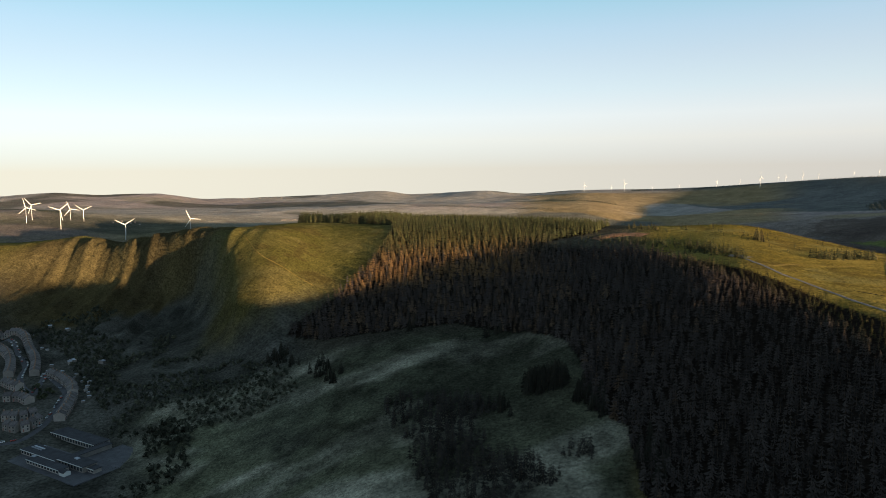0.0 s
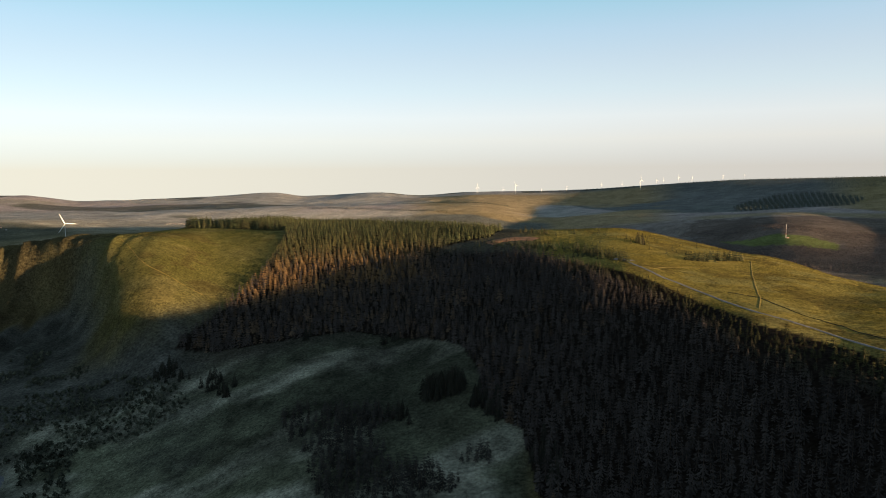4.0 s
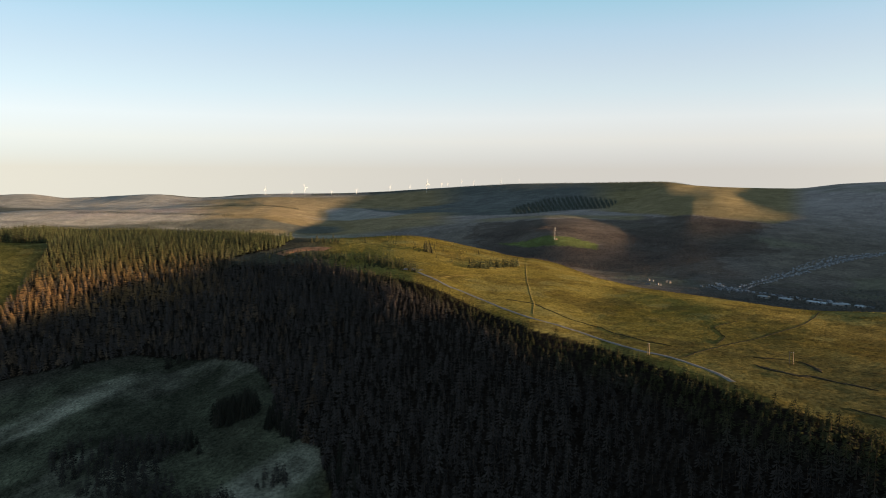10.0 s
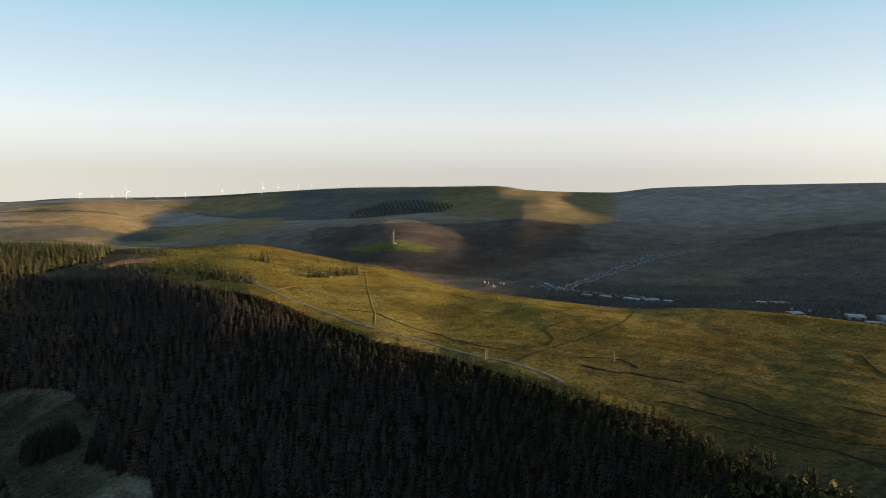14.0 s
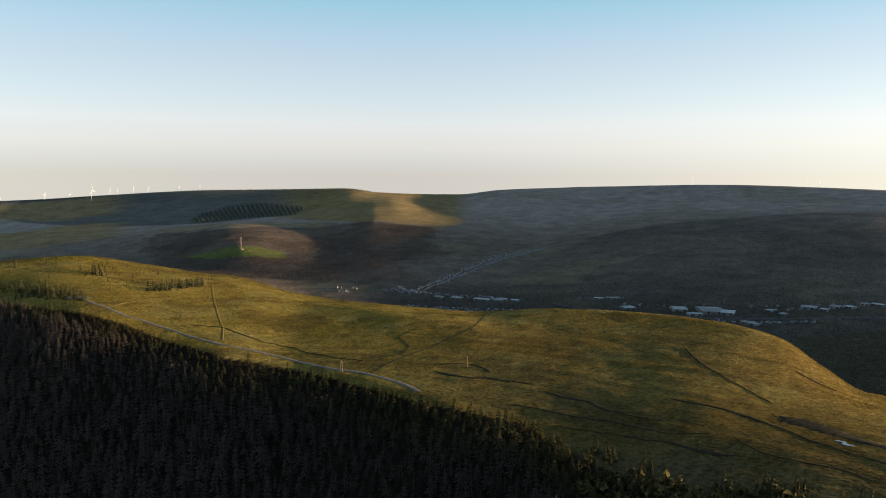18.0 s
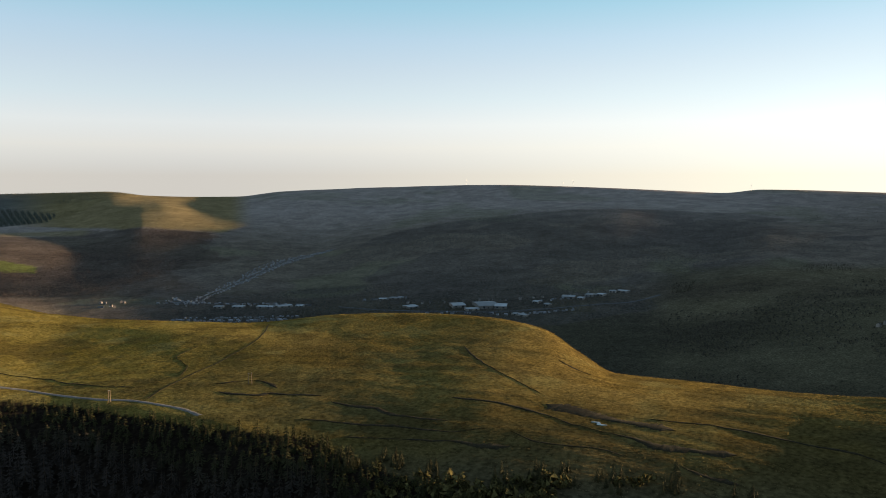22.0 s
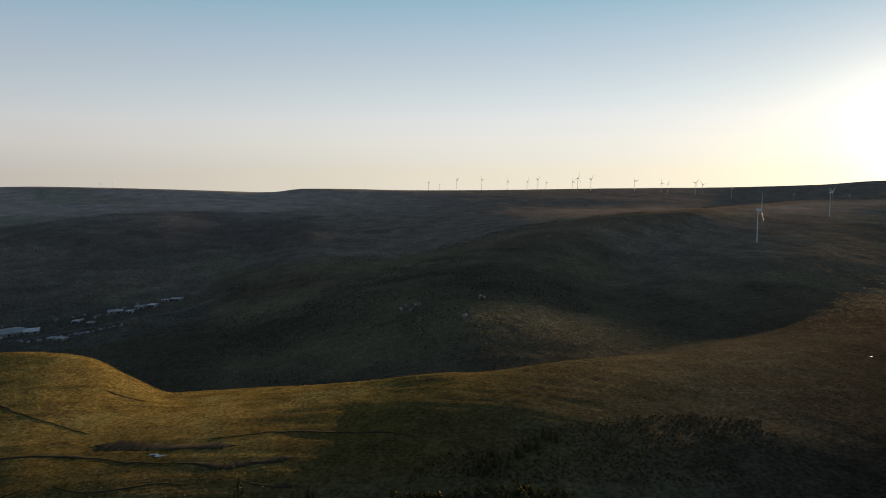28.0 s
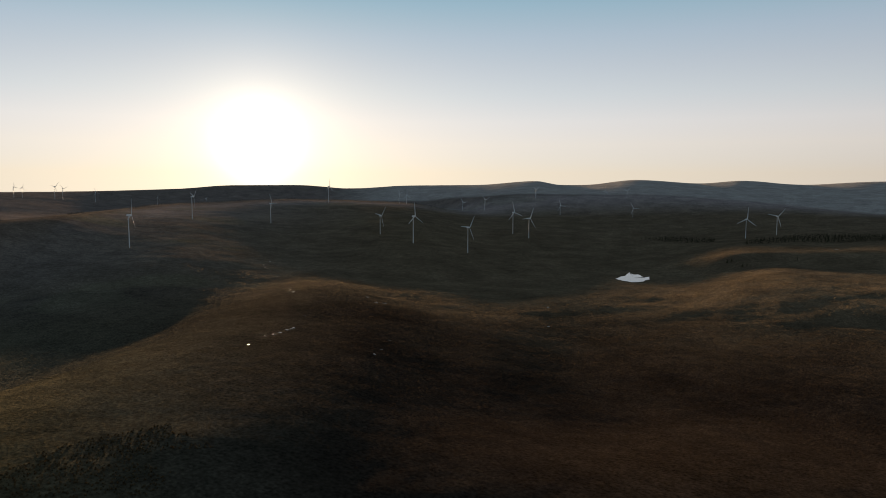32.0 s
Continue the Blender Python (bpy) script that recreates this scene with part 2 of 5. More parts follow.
CREST = [(-40, 1350, 200), (-32.4, 1350, 199), (-29, 1300, 205), (-27, 1250, 213), (-25, 1200, 205), (-23, 1120, 213),
         (-20, 1010, 229), (-17, 940, 236), (-14, 920, 238), (-9, 1050, 230), (-4, 1000, 230), (4, 980, 230), (10, 960, 233),
         (16, 920, 234), (22, 980, 233), (28.5, 1030, 212), (32.5, 1060, 196), (38.7, 870, 193), (47.6, 700, 202), (54.5, 655, 204),
         (60, 665, 206.5), (67, 650, 209.5), (74, 610, 212), (77, 585, 210), (80, 540, 202), (83, 510, 195.5), (92, 500, 197)]
CREST += [(98, 480, 204), (106, 450, 216), (113.8, 476, 216), (123, 556, 207), (128, 646, 202), (132, 717, 197), (137, 847, 192),
          (142, 1100, 185), (149, 1150, 160), (158, 1150, 142), (170, 1250, 140), (180, 1400, 165), (190, 1400, 170), (250, 1300, 190)]
FAR_SIDE = [(-40, 1800, 172), (-30, 1800, 165), (-25, 1700, 150), (-20, 1600, 160), (-15, 1500, 190), (-9, 1500, 214),
            (0, 1500, 214), (10, 1400, 208), (16, 1300, 192), (22, 1300, 180), (28, 1350, 165), (34, 1350, 140), (40, 1300, 115),
            (48, 1150, 108), (55, 1050, 105), (62, 1000, 105), (70, 950, 105), (78, 850, 110), (84, 800, 120), (92, 700, 130),
            (100, 640, 145), (106, 620, 152), (114, 700, 155), (122, 850, 150), (130, 1000, 150), (136, 1250, 160)]
FAR_SIDE += [(142, 1500, 155), (149, 1500, 140), (158, 1500, 131), (166, 1600, 130), (172, 1650, 132), (180, 1700, 165),
             (190, 1700, 165), (250, 1700, 150)]
DALE = [(-40, 2200, 190), (-30, 2100, 184), (-26.5, 2100, 172), (-24, 2000, 160), (-21, 2000, 164), (-16, 2300, 160), (-8, 2500, 150), (2, 2500, 140),
        (9, 2500, 135), (16, 2400, 115), (24, 2200, 110), (30, 1900, 112), (35, 1700, 115), (40, 1550, 112), (48, 1420, 113),
        (54, 1320, 112), (60, 1350, 112), (66, 1330, 118), (72, 1230, 123), (78, 1220, 122), (84, 1240, 120), (92, 1050, 140),
        (100, 1000, 160), (106, 950, 178), (112, 1050, 172), (119.3, 1330, 154), (122.7, 1450, 171), (127.7, 1500, 183), (131.5, 1520, 186)]
DALE += [(135.6, 1650, 176), (138.8, 1850, 170), (142, 1900, 166), (149, 1690, 160), (154, 1700, 148), (160, 1800, 138), (167, 1800, 133),
         (172, 1850, 150), (176, 1850, 178), (180, 1900, 182), (190, 2000, 200), (250, 2200, 160)]
SIDE_RIDGE = [(84, 1330, 126), (89.5, 1360, 141), (93.6, 1445, 162), (100, 1560, 170), (106, 1640, 192), (111, 1740, 222),
              (116, 1840, 241), (120, 1950, 250), (124, 2200, 253), (128, 2800, 247), (132, 3500, 244), (141, 3650, 260), (150, 3600, 241), (154, 3300, 207),
              (160, 2450, 175), (168, 2450, 162), (180, 2500, 190), (190, 2500, 200), (250, 2600, 190)]
SECOND_RIDGE = [(-40, 2700, 216), (-32, 2600, 216), (-27, 2500, 198), (-23, 2600, 185), (-16, 2900, 170), (-9, 3200, 172),
                (-2, 3200, 175), (6, 3100, 170), (11, 3000, 160), (16.5, 2900, 122), (20, 2700, 133), (25, 2500, 143), (30, 2300, 151),
                (34.8, 2050, 159), (38.6, 2130, 153), (41, 2230, 152), (43.3, 2350, 166), (45.3, 2550, 200), (49.4, 2450, 184), (54, 2300, 160), (58, 2200, 135)]
SECOND_RIDGE += [(62, 2250, 160), (67, 2350, 191), (74, 2550, 223), (82, 2750, 246), (88, 2700, 232), (94, 2600, 226),
                 (100, 2550, 222), (110, 2650, 232), (120, 2850, 228), (126, 3250, 214), (132, 3700, 215), (141, 3850, 225), (150, 3800, 215),
                 (160, 3100, 200), (170, 3000, 205), (180, 2950, 215), (190, 2900, 215), (250, 3000, 220)]
THIRD_RIDGE = [(-40, 3500, 185), (-25, 3500, 175), (-16, 3700, 165), (0, 3900, 165), (11, 3700, 186), (17.5, 3700, 152),
               (24.4, 3600, 170), (30, 3300, 182), (36, 3100, 193), (40.4, 3050, 204), (43.2, 3100, 238), (46.4, 3200, 252), (50.4, 3200, 228), (52, 3200, 224), (55, 3200, 240),
               (58.4, 3290, 264), (62, 3290, 254), (66, 3200, 258), (74, 3150, 265), (82, 3200, 275), (90, 3050, 264), (100, 3050, 262), (110, 3150, 262)]
THIRD_RIDGE += [(120, 3350, 252), (132, 4100, 225), (141, 4200, 235), (150, 4050, 230), (155, 3700, 258), (160, 3590, 280),
                (169, 3490, 281), (179, 3390, 248), (185, 3190, 223), (250, 3600, 230)]
SKYLINE = [(-40, 4700, 225), (-32, 4700, 219), (-29, 4700, 233), (-26, 4700, 217), (-22.4, 4600, 220), (-18.4, 4600, 183),
           (-13.7, 4750, 186), (-9, 4800, 200), (-5, 4800, 211), (-2.5, 4800, 189), (3, 4600, 212), (6.6, 4600, 191), (11, 4600, 207),
           (16, 4500, 214), (20, 4400, 226), (26.4, 4300, 258), (32, 4150, 281), (38, 4050, 290), (43, 3900, 298), (45.5, 3800, 279),
           (49, 3900, 268), (52, 4250, 264), (55.6, 4150, 294), (60, 4000, 308), (64, 3900, 318), (73, 3700, 331), (78, 3600, 323)]
SKYLINE += [(86.5, 3500, 302), (90.3, 3500, 292), (93, 3450, 308), (103, 3550, 292), (110, 3750, 289), (117.5, 4200, 288),
            (124, 4600, 287), (132, 4800, 300), (136.5, 4850, 323), (141, 4850, 324), (145.4, 4850, 301), (150, 4800, 322),
            (155.6, 4700, 327), (160.4, 4700, 354), (162.4, 4700, 329), (164, 4700, 328), (168.4, 4700, 362), (173, 4700, 341),
            (176, 4700, 359), (180, 4700, 337), (185, 4700, 357), (250, 4700, 300)]

AZ = np.concatenate([np.arange(-42, 192, 0.22), np.arange(192, 318, 3.0)])
RAD = np.concatenate([[0.02], np.geomspace(40, 230, 40), np.geomspace(234, 700, 150), np.geomspace(706, 1150, 60), np.geomspace(1160, 4930, 215)])


def line(points):
    """Distance and height of a landform at every heading; it closes on itself behind."""
    a, r, z = (np.array(v, float) for v in zip(*points))
    a, r, z = np.append(a, a[0] + 360), np.append(r, r[0]), np.append(z, z[0])
    return smooth_through(a, r, AZ), smooth_through(a, z, AZ)


def value_noise(x, y, seed):
    rs = np.random.RandomState(seed)
    g = rs.rand(256, 256)
    xi, yi = np.floor(x).astype(int), np.floor(y).astype(int)
    u, v = x - xi, y - yi
    u, v = u * u * (3 - 2 * u), v * v * (3 - 2 * v)
    a, b = g[xi % 256, yi % 256], g[(xi + 1) % 256, yi % 256]
    c, d = g[xi % 256, (yi + 1) % 256], g[(xi + 1) % 256, (yi + 1) % 256]
    return (a * (1 - u) + b * u) * (1 - v) + (c * (1 - u) + d * u) * v


def fbm(x, y, size, octaves, seed):
    total, amp, norm = 0, 1.0, 0
    for k in range(octaves):
        total = total + amp * (value_noise(x / size * 2 ** k + 7.3 * k, y / size * 2 ** k + 3.1 * k, seed + k) - 0.5)
        norm, amp = norm + amp, amp * 0.5
    return 2 * total / norm


def ramp01(v):
    v = np.clip(v, 0, 1)
    return v * v * (3 - 2 * v)


L = {name: line(pts) for name, pts in (("cwm", CWM_FLOOR), ("foot", WOOD_FOOT), ("brow", BROW), ("crest", CREST), ("side", FAR_SIDE),
                                        ("dale", DALE), ("second", SECOND_RIDGE), ("third", THIRD_RIDGE), ("sky", SKYLINE))}
# the side ridge stands only in the south-east; elsewhere its line lies on the slope behind the dale
sa, sr, sz = (np.array(v, float) for v in zip(*SIDE_RIDGE))
full = 0.75 - 0.12 * ramp01((AZ - 58) / 8)
slope_r, slope_z = 0.6 * L["dale"][0] + 0.4 * L["second"][0], full * L["dale"][1] + (1 - full) * L["second"][1]
inside = ramp01((AZ - 72) / 14) * np.clip((250 - AZ) / 20, 0, 1)
L["ridge"] = ((1 - inside) * slope_r + inside * smooth_through(sa, sr, AZ), (1 - inside) * slope_z + inside * smooth_through(sa, sz, AZ))
ORDER = ("cwm", "foot", "brow", "crest", "side", "dale", "ridge", "second", "third", "sky")
GZ = np.zeros((len(AZ), len(RAD)))
for i in range(len(AZ)):
    rr = [0.0, 60.0] + [L[k][0][i] for k in ORDER] + [4980.0]
    zz = [124.0, 124.0] + [L[k][1][i] for k in ORDER] + [L["sky"][1][i] - 25]
    for j in range(1, len(rr)):
        rr[j] = max(rr[j], rr[j - 1] + 25)
    GZ[i] = smooth_through(rr, zz, RAD)
AA, RR = np.meshgrid(np.radians(AZ), RAD, indexing="ij")
GX, GY = RR * np.sin(AA), RR * np.cos(AA)
far = np.clip(RR / 1500, 0.15, 1.6)
calm = 1 - 0.7 * ramp01((RR - 1200) / 500) * ramp01((np.degrees(AA) - 10) / 6)
GZ += 5 * far * calm * fbm(GX, GY, 420, 3, 11) + np.where(RR < 1100, 0.7, 2.4 * calm) * fbm(GX, GY, 62, 3, 31) + 0.25 * fbm(GX, GY, 16, 2, 51)
GZ += 13 * ramp01((RR - 1500) / 300) * ramp01((4300 - RR) / 300) * ramp01((24 - np.degrees(AA)) / 8) * fbm(GX, GY, 620, 3, 41)
# gullies on the crag
AD = np.degrees(AA)
crag = np.clip(1 - np.abs(AD + 26) / 12, 0, 1) ** 0.5 * np.clip((RR - 780) / 120, 0, 1) * np.clip((1330 - RR) / 80, 0, 1)
lean = AD * 19 - (RR - 1000) * 0.35
GZ += 17 * crag * fbm(lean, RR / 10, 62, 3, 71) + 11 * crag * fbm(lean * 1.2, RR / 8, 19, 3, 77)


def drains(a, r):
    """Low ridges and runnels that sweep along the moor's slope."""
    return fbm(a * 6, (r + 1.7 * (a - 68)) * 8, 62, 3, 83)


GZ += 0.32 * drains(AD, RR) * ramp01((AD - 28) / 8) * ramp01((126 - AD) / 10) * ramp01((RR - 240) / 40) * ramp01((620 - RR) / 120)
LAKE_Z = 130.0
lx, ly = 1665 * math.sin(radians(168.2)), 1665 * math.cos(radians(168.2))
near_lake = np.clip(1.5 - np.hypot(GX - lx, GY - ly) / 110, 0, 1)
GZ = GZ * (1 - near_lake) + (LAKE_Z - 0.8) * near_lake
# the school's level ground
sx, sy = 565 * math.sin(radians(-28.8)), 565 * math.cos(radians(-28.8))
near_school = np.clip(1.8 - np.hypot(GX - sx, GY - sy) / 48, 0, 1)
GZ = GZ * (1 - near_school) + 98.0 * near_school


def height(x, y):
    """The ground's height at places."""
    x, y = np.asarray(x, float), np.asarray(y, float)
    a, r = np.degrees(np.arctan2(x, y)), np.hypot(x, y)
    a = np.where(a < -42, a + 360, a)
    fi, fj = np.interp(a, AZ, np.arange(len(AZ))), np.interp(r, RAD, np.arange(len(RAD)))
    i, j = np.minimum(fi.astype(int), len(AZ) - 2), np.minimum(fj.astype(int), len(RAD) - 2)
    u, v = fi - i, fj - j
    return ((1 - u) * (1 - v) * GZ[i, j] + u * (1 - v) * GZ[i + 1, j] + (1 - u) * v * GZ[i, j + 1] + u * v * GZ[i + 1, j + 1])


def polar(a, r):
    return r * np.sin(np.radians(a)), r * np.cos(np.radians(a))


def spot(a, r, lift=0.0):
    x, y = polar(a, r)
    return Vector((float(x), float(y), float(height(x, y)) + lift))


def inside_of(poly, x, y):
    """Which of the places lie in a polygon of headings and distances."""
    px, py = polar(*(np.array(v, float) for v in zip(*poly)))
    hit = np.zeros(np.shape(x), bool)
    for k in range(len(px)):
        x0, y0, x1, y1 = px[k - 1], py[k - 1], px[k], py[k]
        if y0 != y1:
            hit ^= ((y0 > y) != (y1 > y)) & (x < (x1 - x0) * (y - y0) / (y1 - y0) + x0)
    return hit


WOOD = [(-13, 676), (-10, 655), (-6, 646), (-2.5, 630), (1, 629), (4.4, 598), (7, 575), (10, 536), (11.5, 480), (11.5, 430), (15, 400),
        (16, 350), (18, 300), (20, 150), (60, 120), (85, 170), (82, 243), (72, 266), (66, 285), (63, 300), (60.5, 315), (58, 341), (54, 354), (49.5, 369), (46, 391), (39, 445), (33, 471),
        (29, 528), (26, 579), (23.5, 618), (20, 680), (16, 765), (12.5, 805), (9, 835), (8, 860), (12.5, 890), (13.5, 960), (8, 1120),
        (0, 1260), (-11.6, 1290), (-11.5, 1180), (-4, 1040), (-4.5, 920), (-6.5, 800), (-9, 735)]
THICKET = [(-5.1, 478), (-3.2, 490), (0.6, 478), (3.4, 460), (5.3, 424), (8.2, 396), (11.9, 388), (12.3, 367), (9.1, 347), (7.7, 331), (8.5, 300), (-0.6, 300), (-1.4, 343), (-2.3, 363), (-4.2, 423)]


VALLEY_WOOD = [(40, 1260), (46, 1180), (55, 1100), (66, 1080), (78, 1080), (86, 1240), (84, 1420), (72, 1420), (64, 1500), (58, 1500), (52, 1420), (48, 1600), (42, 1600)]
SLOPE_WOOD = [(59, 1900), (63, 1480), (74, 1380), (86, 1450), (93, 1700), (99, 1850), (105, 2350), (98, 2650), (86, 2720), (78, 2650), (70, 2450), (63, 2250)]
SPUR_WOOD = [(28, 2250), (33, 2200), (38, 2180), (42, 2330), (45, 2480), (50, 2380), (50.5, 2150), (47, 1750), (42, 1560), (35, 1600), (29, 1750)]
HILL_WOOD = [(24, 3000), (31, 2790), (35, 2890), (39, 2990), (41.5, 3250), (44.6, 3650), (45.4, 3800), (45, 4000), (24, 4350), (20, 4400), (18.5, 3800)]


def ramp(v, lo, hi):
    s = np.clip((v - lo) / (hi - lo), 0, 1)
    return s * s * (3 - 2 * s)


def cover_of(x, y):
    """Ground cover colours: heath, moor grass, pale rushy grass, woodland floor, crag; some carry painted haze and
    shade.
    """
    a, r = np.degrees(np.arctan2(x, y)), np.hypot(x, y)
    a = np.where(a < -42, a + 360, a)
    n1, n2, n3 = fbm(x, y, 260, 4, 101), fbm(x, y, 60, 4, 131), fbm(x, y, 900, 3, 151)
    k1, k2 = np.clip(0.5 + 0.9 * n1, 0, 1)[..., None], np.clip(0.5 + 0.9 * n2, 0, 1)[..., None]

    def mix(c, d, f):
        f = np.asarray(f)
        f = f[..., None] if f.ndim == np.ndim(x) else f
        return np.asarray(c) * (1 - f) + np.asarray(d) * f
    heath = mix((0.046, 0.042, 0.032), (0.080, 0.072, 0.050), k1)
    # paler with distance: aerial haze put into the heath's colour
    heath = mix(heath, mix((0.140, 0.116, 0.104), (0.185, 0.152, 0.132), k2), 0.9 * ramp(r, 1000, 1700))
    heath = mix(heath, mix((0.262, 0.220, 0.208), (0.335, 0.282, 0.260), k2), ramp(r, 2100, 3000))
    scrubby = (1 - ramp(a, -14, -9)) * (1 - ramp(r, 1000, 1200))
    heath = mix(heath, mix((0.044, 0.044, 0.036), (0.096, 0.094, 0.080), np.clip(k2 + 0.9 * fbm(x, y, 22, 3, 551)[..., None], 0, 1)), scrubby)
    heath = mix(heath, (0.160, 0.160, 0.100), 0.4 * ramp(fbm(x, y, 260, 3, 161), 0.12, 0.35) * ramp(r, 1000, 1400))
    grass = mix((0.146, 0.112, 0.026), (0.210, 0.161, 0.043), k2)
    grass = mix(grass, mix((0.160, 0.112, 0.030), (0.222, 0.158, 0.048), k2), ramp(a, 44, 60))
    grass = mix(grass, mix((0.104, 0.098, 0.027), (0.158, 0.146, 0.044), k2), 0.85 * (1 - ramp(a, -5, 4)))
    pale = mix((0.06, 0.072, 0.035), (0.19, 0.19, 0.125), k2)
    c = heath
    # northern hills: golden grass nearer, paled beyond to imitate haze
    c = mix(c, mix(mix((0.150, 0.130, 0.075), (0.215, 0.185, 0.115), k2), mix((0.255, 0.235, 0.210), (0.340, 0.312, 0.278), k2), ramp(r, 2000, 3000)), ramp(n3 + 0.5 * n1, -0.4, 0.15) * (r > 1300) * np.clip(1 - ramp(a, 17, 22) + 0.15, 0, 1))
    moor = ramp(a, 14, 18) * (1 - ramp(a, 100, 136)) * (1 - ramp(r - np.interp(a, [30, 45, 60, 80, 100, 125, 150], [1050, 880, 720, 560, 530, 650, 1000]), 0, 90)) * ramp(r, 240, 330)
    left = (1 - ramp(a, -5, -3)) * np.maximum(ramp(a + 2.5 * n2, -21, -15.5) * ramp(r + 60 * n2, 680, 760), ramp(r, 1150, 1300)) * (1 - ramp(r, 1500, 1700))
    grass = mix(grass, (0.090, 0.066, 0.024), 0.55 * ramp(fbm(x, y, 45, 3, 171) + 0.5 * fbm(x, y, 9, 2, 181), 0.12, 0.4))
    grass = mix(grass, (0.20, 0.170, 0.060), 0.6 * ramp(fbm(x, y, 30, 3, 191), 0.15, 0.45))
    near_moor = ramp(a, 28, 36) * ramp(r, 240, 280) * (1 - ramp(r, 480, 620))
    grass = mix(grass, (0.052, 0.040, 0.020), 0.42 * near_moor * ramp(drains(a, r), 0.12, 0.38))
    grass = mix(grass, (0.19, 0.150, 0.055), 0.3 * near_moor * ramp(-drains(a, r), 0.15, 0.4))
    # grass dimmed, shade put into its colour: on the crag's hill, along the moor's foot and on its southern shoulder
    dim = 0.3 * (1 - ramp(a, -4, 4)) + 0.2 * (1 - ramp(a, -4, 0)) * (1 - ramp(r, 780, 860)) + 0.55 * ramp(a, 48, 62) * (1 - ramp(r, 345, 430)) * (1 - ramp(a, 112, 120)) + 0.25 * ramp(a, 56, 72) + 0.2 * ramp(a, 106, 122) + 0.55 * ramp(a, 95, 109) + 0.38 * ramp(a, 41, 50) * (1 - ramp(a, 60, 70)) * (1 - ramp(r, 480, 620))
    grass = mix(grass, mix((0.050, 0.040, 0.018), (0.074, 0.058, 0.024), k2), np.clip(dim * (1 + 0.8 * n2), 0, 0.9))
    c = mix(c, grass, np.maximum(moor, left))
    field = (1 - ramp(a, 14, 18)) * (1 - ramp(r, 590, 640)) * ramp(a, -27, -22)
    streak = fbm((0.94 * x + 0.34 * y) / 2, -0.34 * x + 0.94 * y, 36, 4, 221)
    pale = mix(mix((0.032, 0.037, 0.027), (0.056, 0.061, 0.044), k1), mix((0.090, 0.094, 0.080), (0.140, 0.142, 0.122), k2), ramp(streak + 0.5 * n1, -0.15, 0.3))
    pale = pale * np.array((1.22, 1.14, 1.0)) * (1.9 - 0.82 * ramp(a, -8, 4))[..., None]
    clumps = fbm(x, y, 13, 3, 541) + 0.7 * fbm(x, y, 34, 2, 547)
    pale = pale * np.clip(1 + 0.75 * clumps, 0.35, 2.0)[..., None]
    c = mix(c, pale, field * (0.7 + 0.3 * ramp(n1, -0.3, 0.2)))
    dark = ramp(fbm(x, y, 520, 3, 241), 0.02, 0.2) * ramp(r, 1700, 2000) * (1 - ramp(a, 16, 22))
    c = mix(c, (0.055, 0.060, 0.045), 0.7 * dark)
    # southern moor's colour: near ground darkened as backlit shade, farther ground lifted as glare
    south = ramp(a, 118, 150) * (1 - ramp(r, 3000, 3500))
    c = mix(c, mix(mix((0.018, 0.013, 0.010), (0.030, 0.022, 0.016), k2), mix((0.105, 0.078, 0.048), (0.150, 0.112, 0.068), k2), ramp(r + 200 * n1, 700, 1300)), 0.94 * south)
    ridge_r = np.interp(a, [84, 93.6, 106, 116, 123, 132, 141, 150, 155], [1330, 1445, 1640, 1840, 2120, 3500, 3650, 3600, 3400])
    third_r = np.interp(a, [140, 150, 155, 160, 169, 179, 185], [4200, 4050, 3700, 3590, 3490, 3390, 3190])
    # paler behind each ridge, darker on its face: haze put into the colour
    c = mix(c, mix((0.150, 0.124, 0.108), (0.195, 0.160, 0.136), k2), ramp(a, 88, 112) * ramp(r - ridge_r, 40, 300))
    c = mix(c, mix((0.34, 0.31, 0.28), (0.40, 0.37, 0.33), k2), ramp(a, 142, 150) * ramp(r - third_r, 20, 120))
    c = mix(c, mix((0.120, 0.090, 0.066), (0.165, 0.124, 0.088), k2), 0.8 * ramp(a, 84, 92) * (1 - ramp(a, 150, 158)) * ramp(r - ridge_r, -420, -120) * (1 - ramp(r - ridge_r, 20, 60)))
    wooded = ((inside_of(VALLEY_WOOD, x, y) & (fbm(x, y, 160, 3, 371) > -0.05)) | (inside_of(SLOPE_WOOD, x, y) & (fbm(x, y, 300, 3, 391) > -0.1)) | inside_of(SPUR_WOOD, x, y)) & (r > 1000)
    c = mix(c, mix((0.080, 0.072, 0.070), (0.112, 0.100, 0.094), k2), 0.45 * wooded)
    # bare brown woodland floor; its dark tone also stands for valley shade
    bare = inside_of([(27, 2480), (33, 2470), (40, 2600), (44, 2560), (50, 2400), (51, 2150), (48, 1750), (42, 1480), (35, 1500), (28, 1700)], x + 140 * n2 + 90 * fbm(x, y, 150, 2, 521), y + 140 * fbm(x, y, 120, 3, 531))
    c = mix(c, mix((0.078, 0.062, 0.053), (0.118, 0.094, 0.078), k2), 0.75 * bare)
    c = mix(c, mix((0.088, 0.098, 0.094), (0.115, 0.124, 0.116), k2), 0.85 * inside_of(HILL_WOOD, x, y))
    upland = ramp(a, 36, 40) * (1 - ramp(a, 62, 66)) * ramp(r - np.interp(a, [36, 40, 44, 47, 51, 56, 62], [2900, 2750, 2500, 2420, 2380, 2900, 3000]), 0, 60)
    c = mix(c, mix((0.195, 0.150, 0.072), (0.255, 0.196, 0.095), k2), 0.9 * upland * (1 - ramp(a, 51.5, 53.5)))
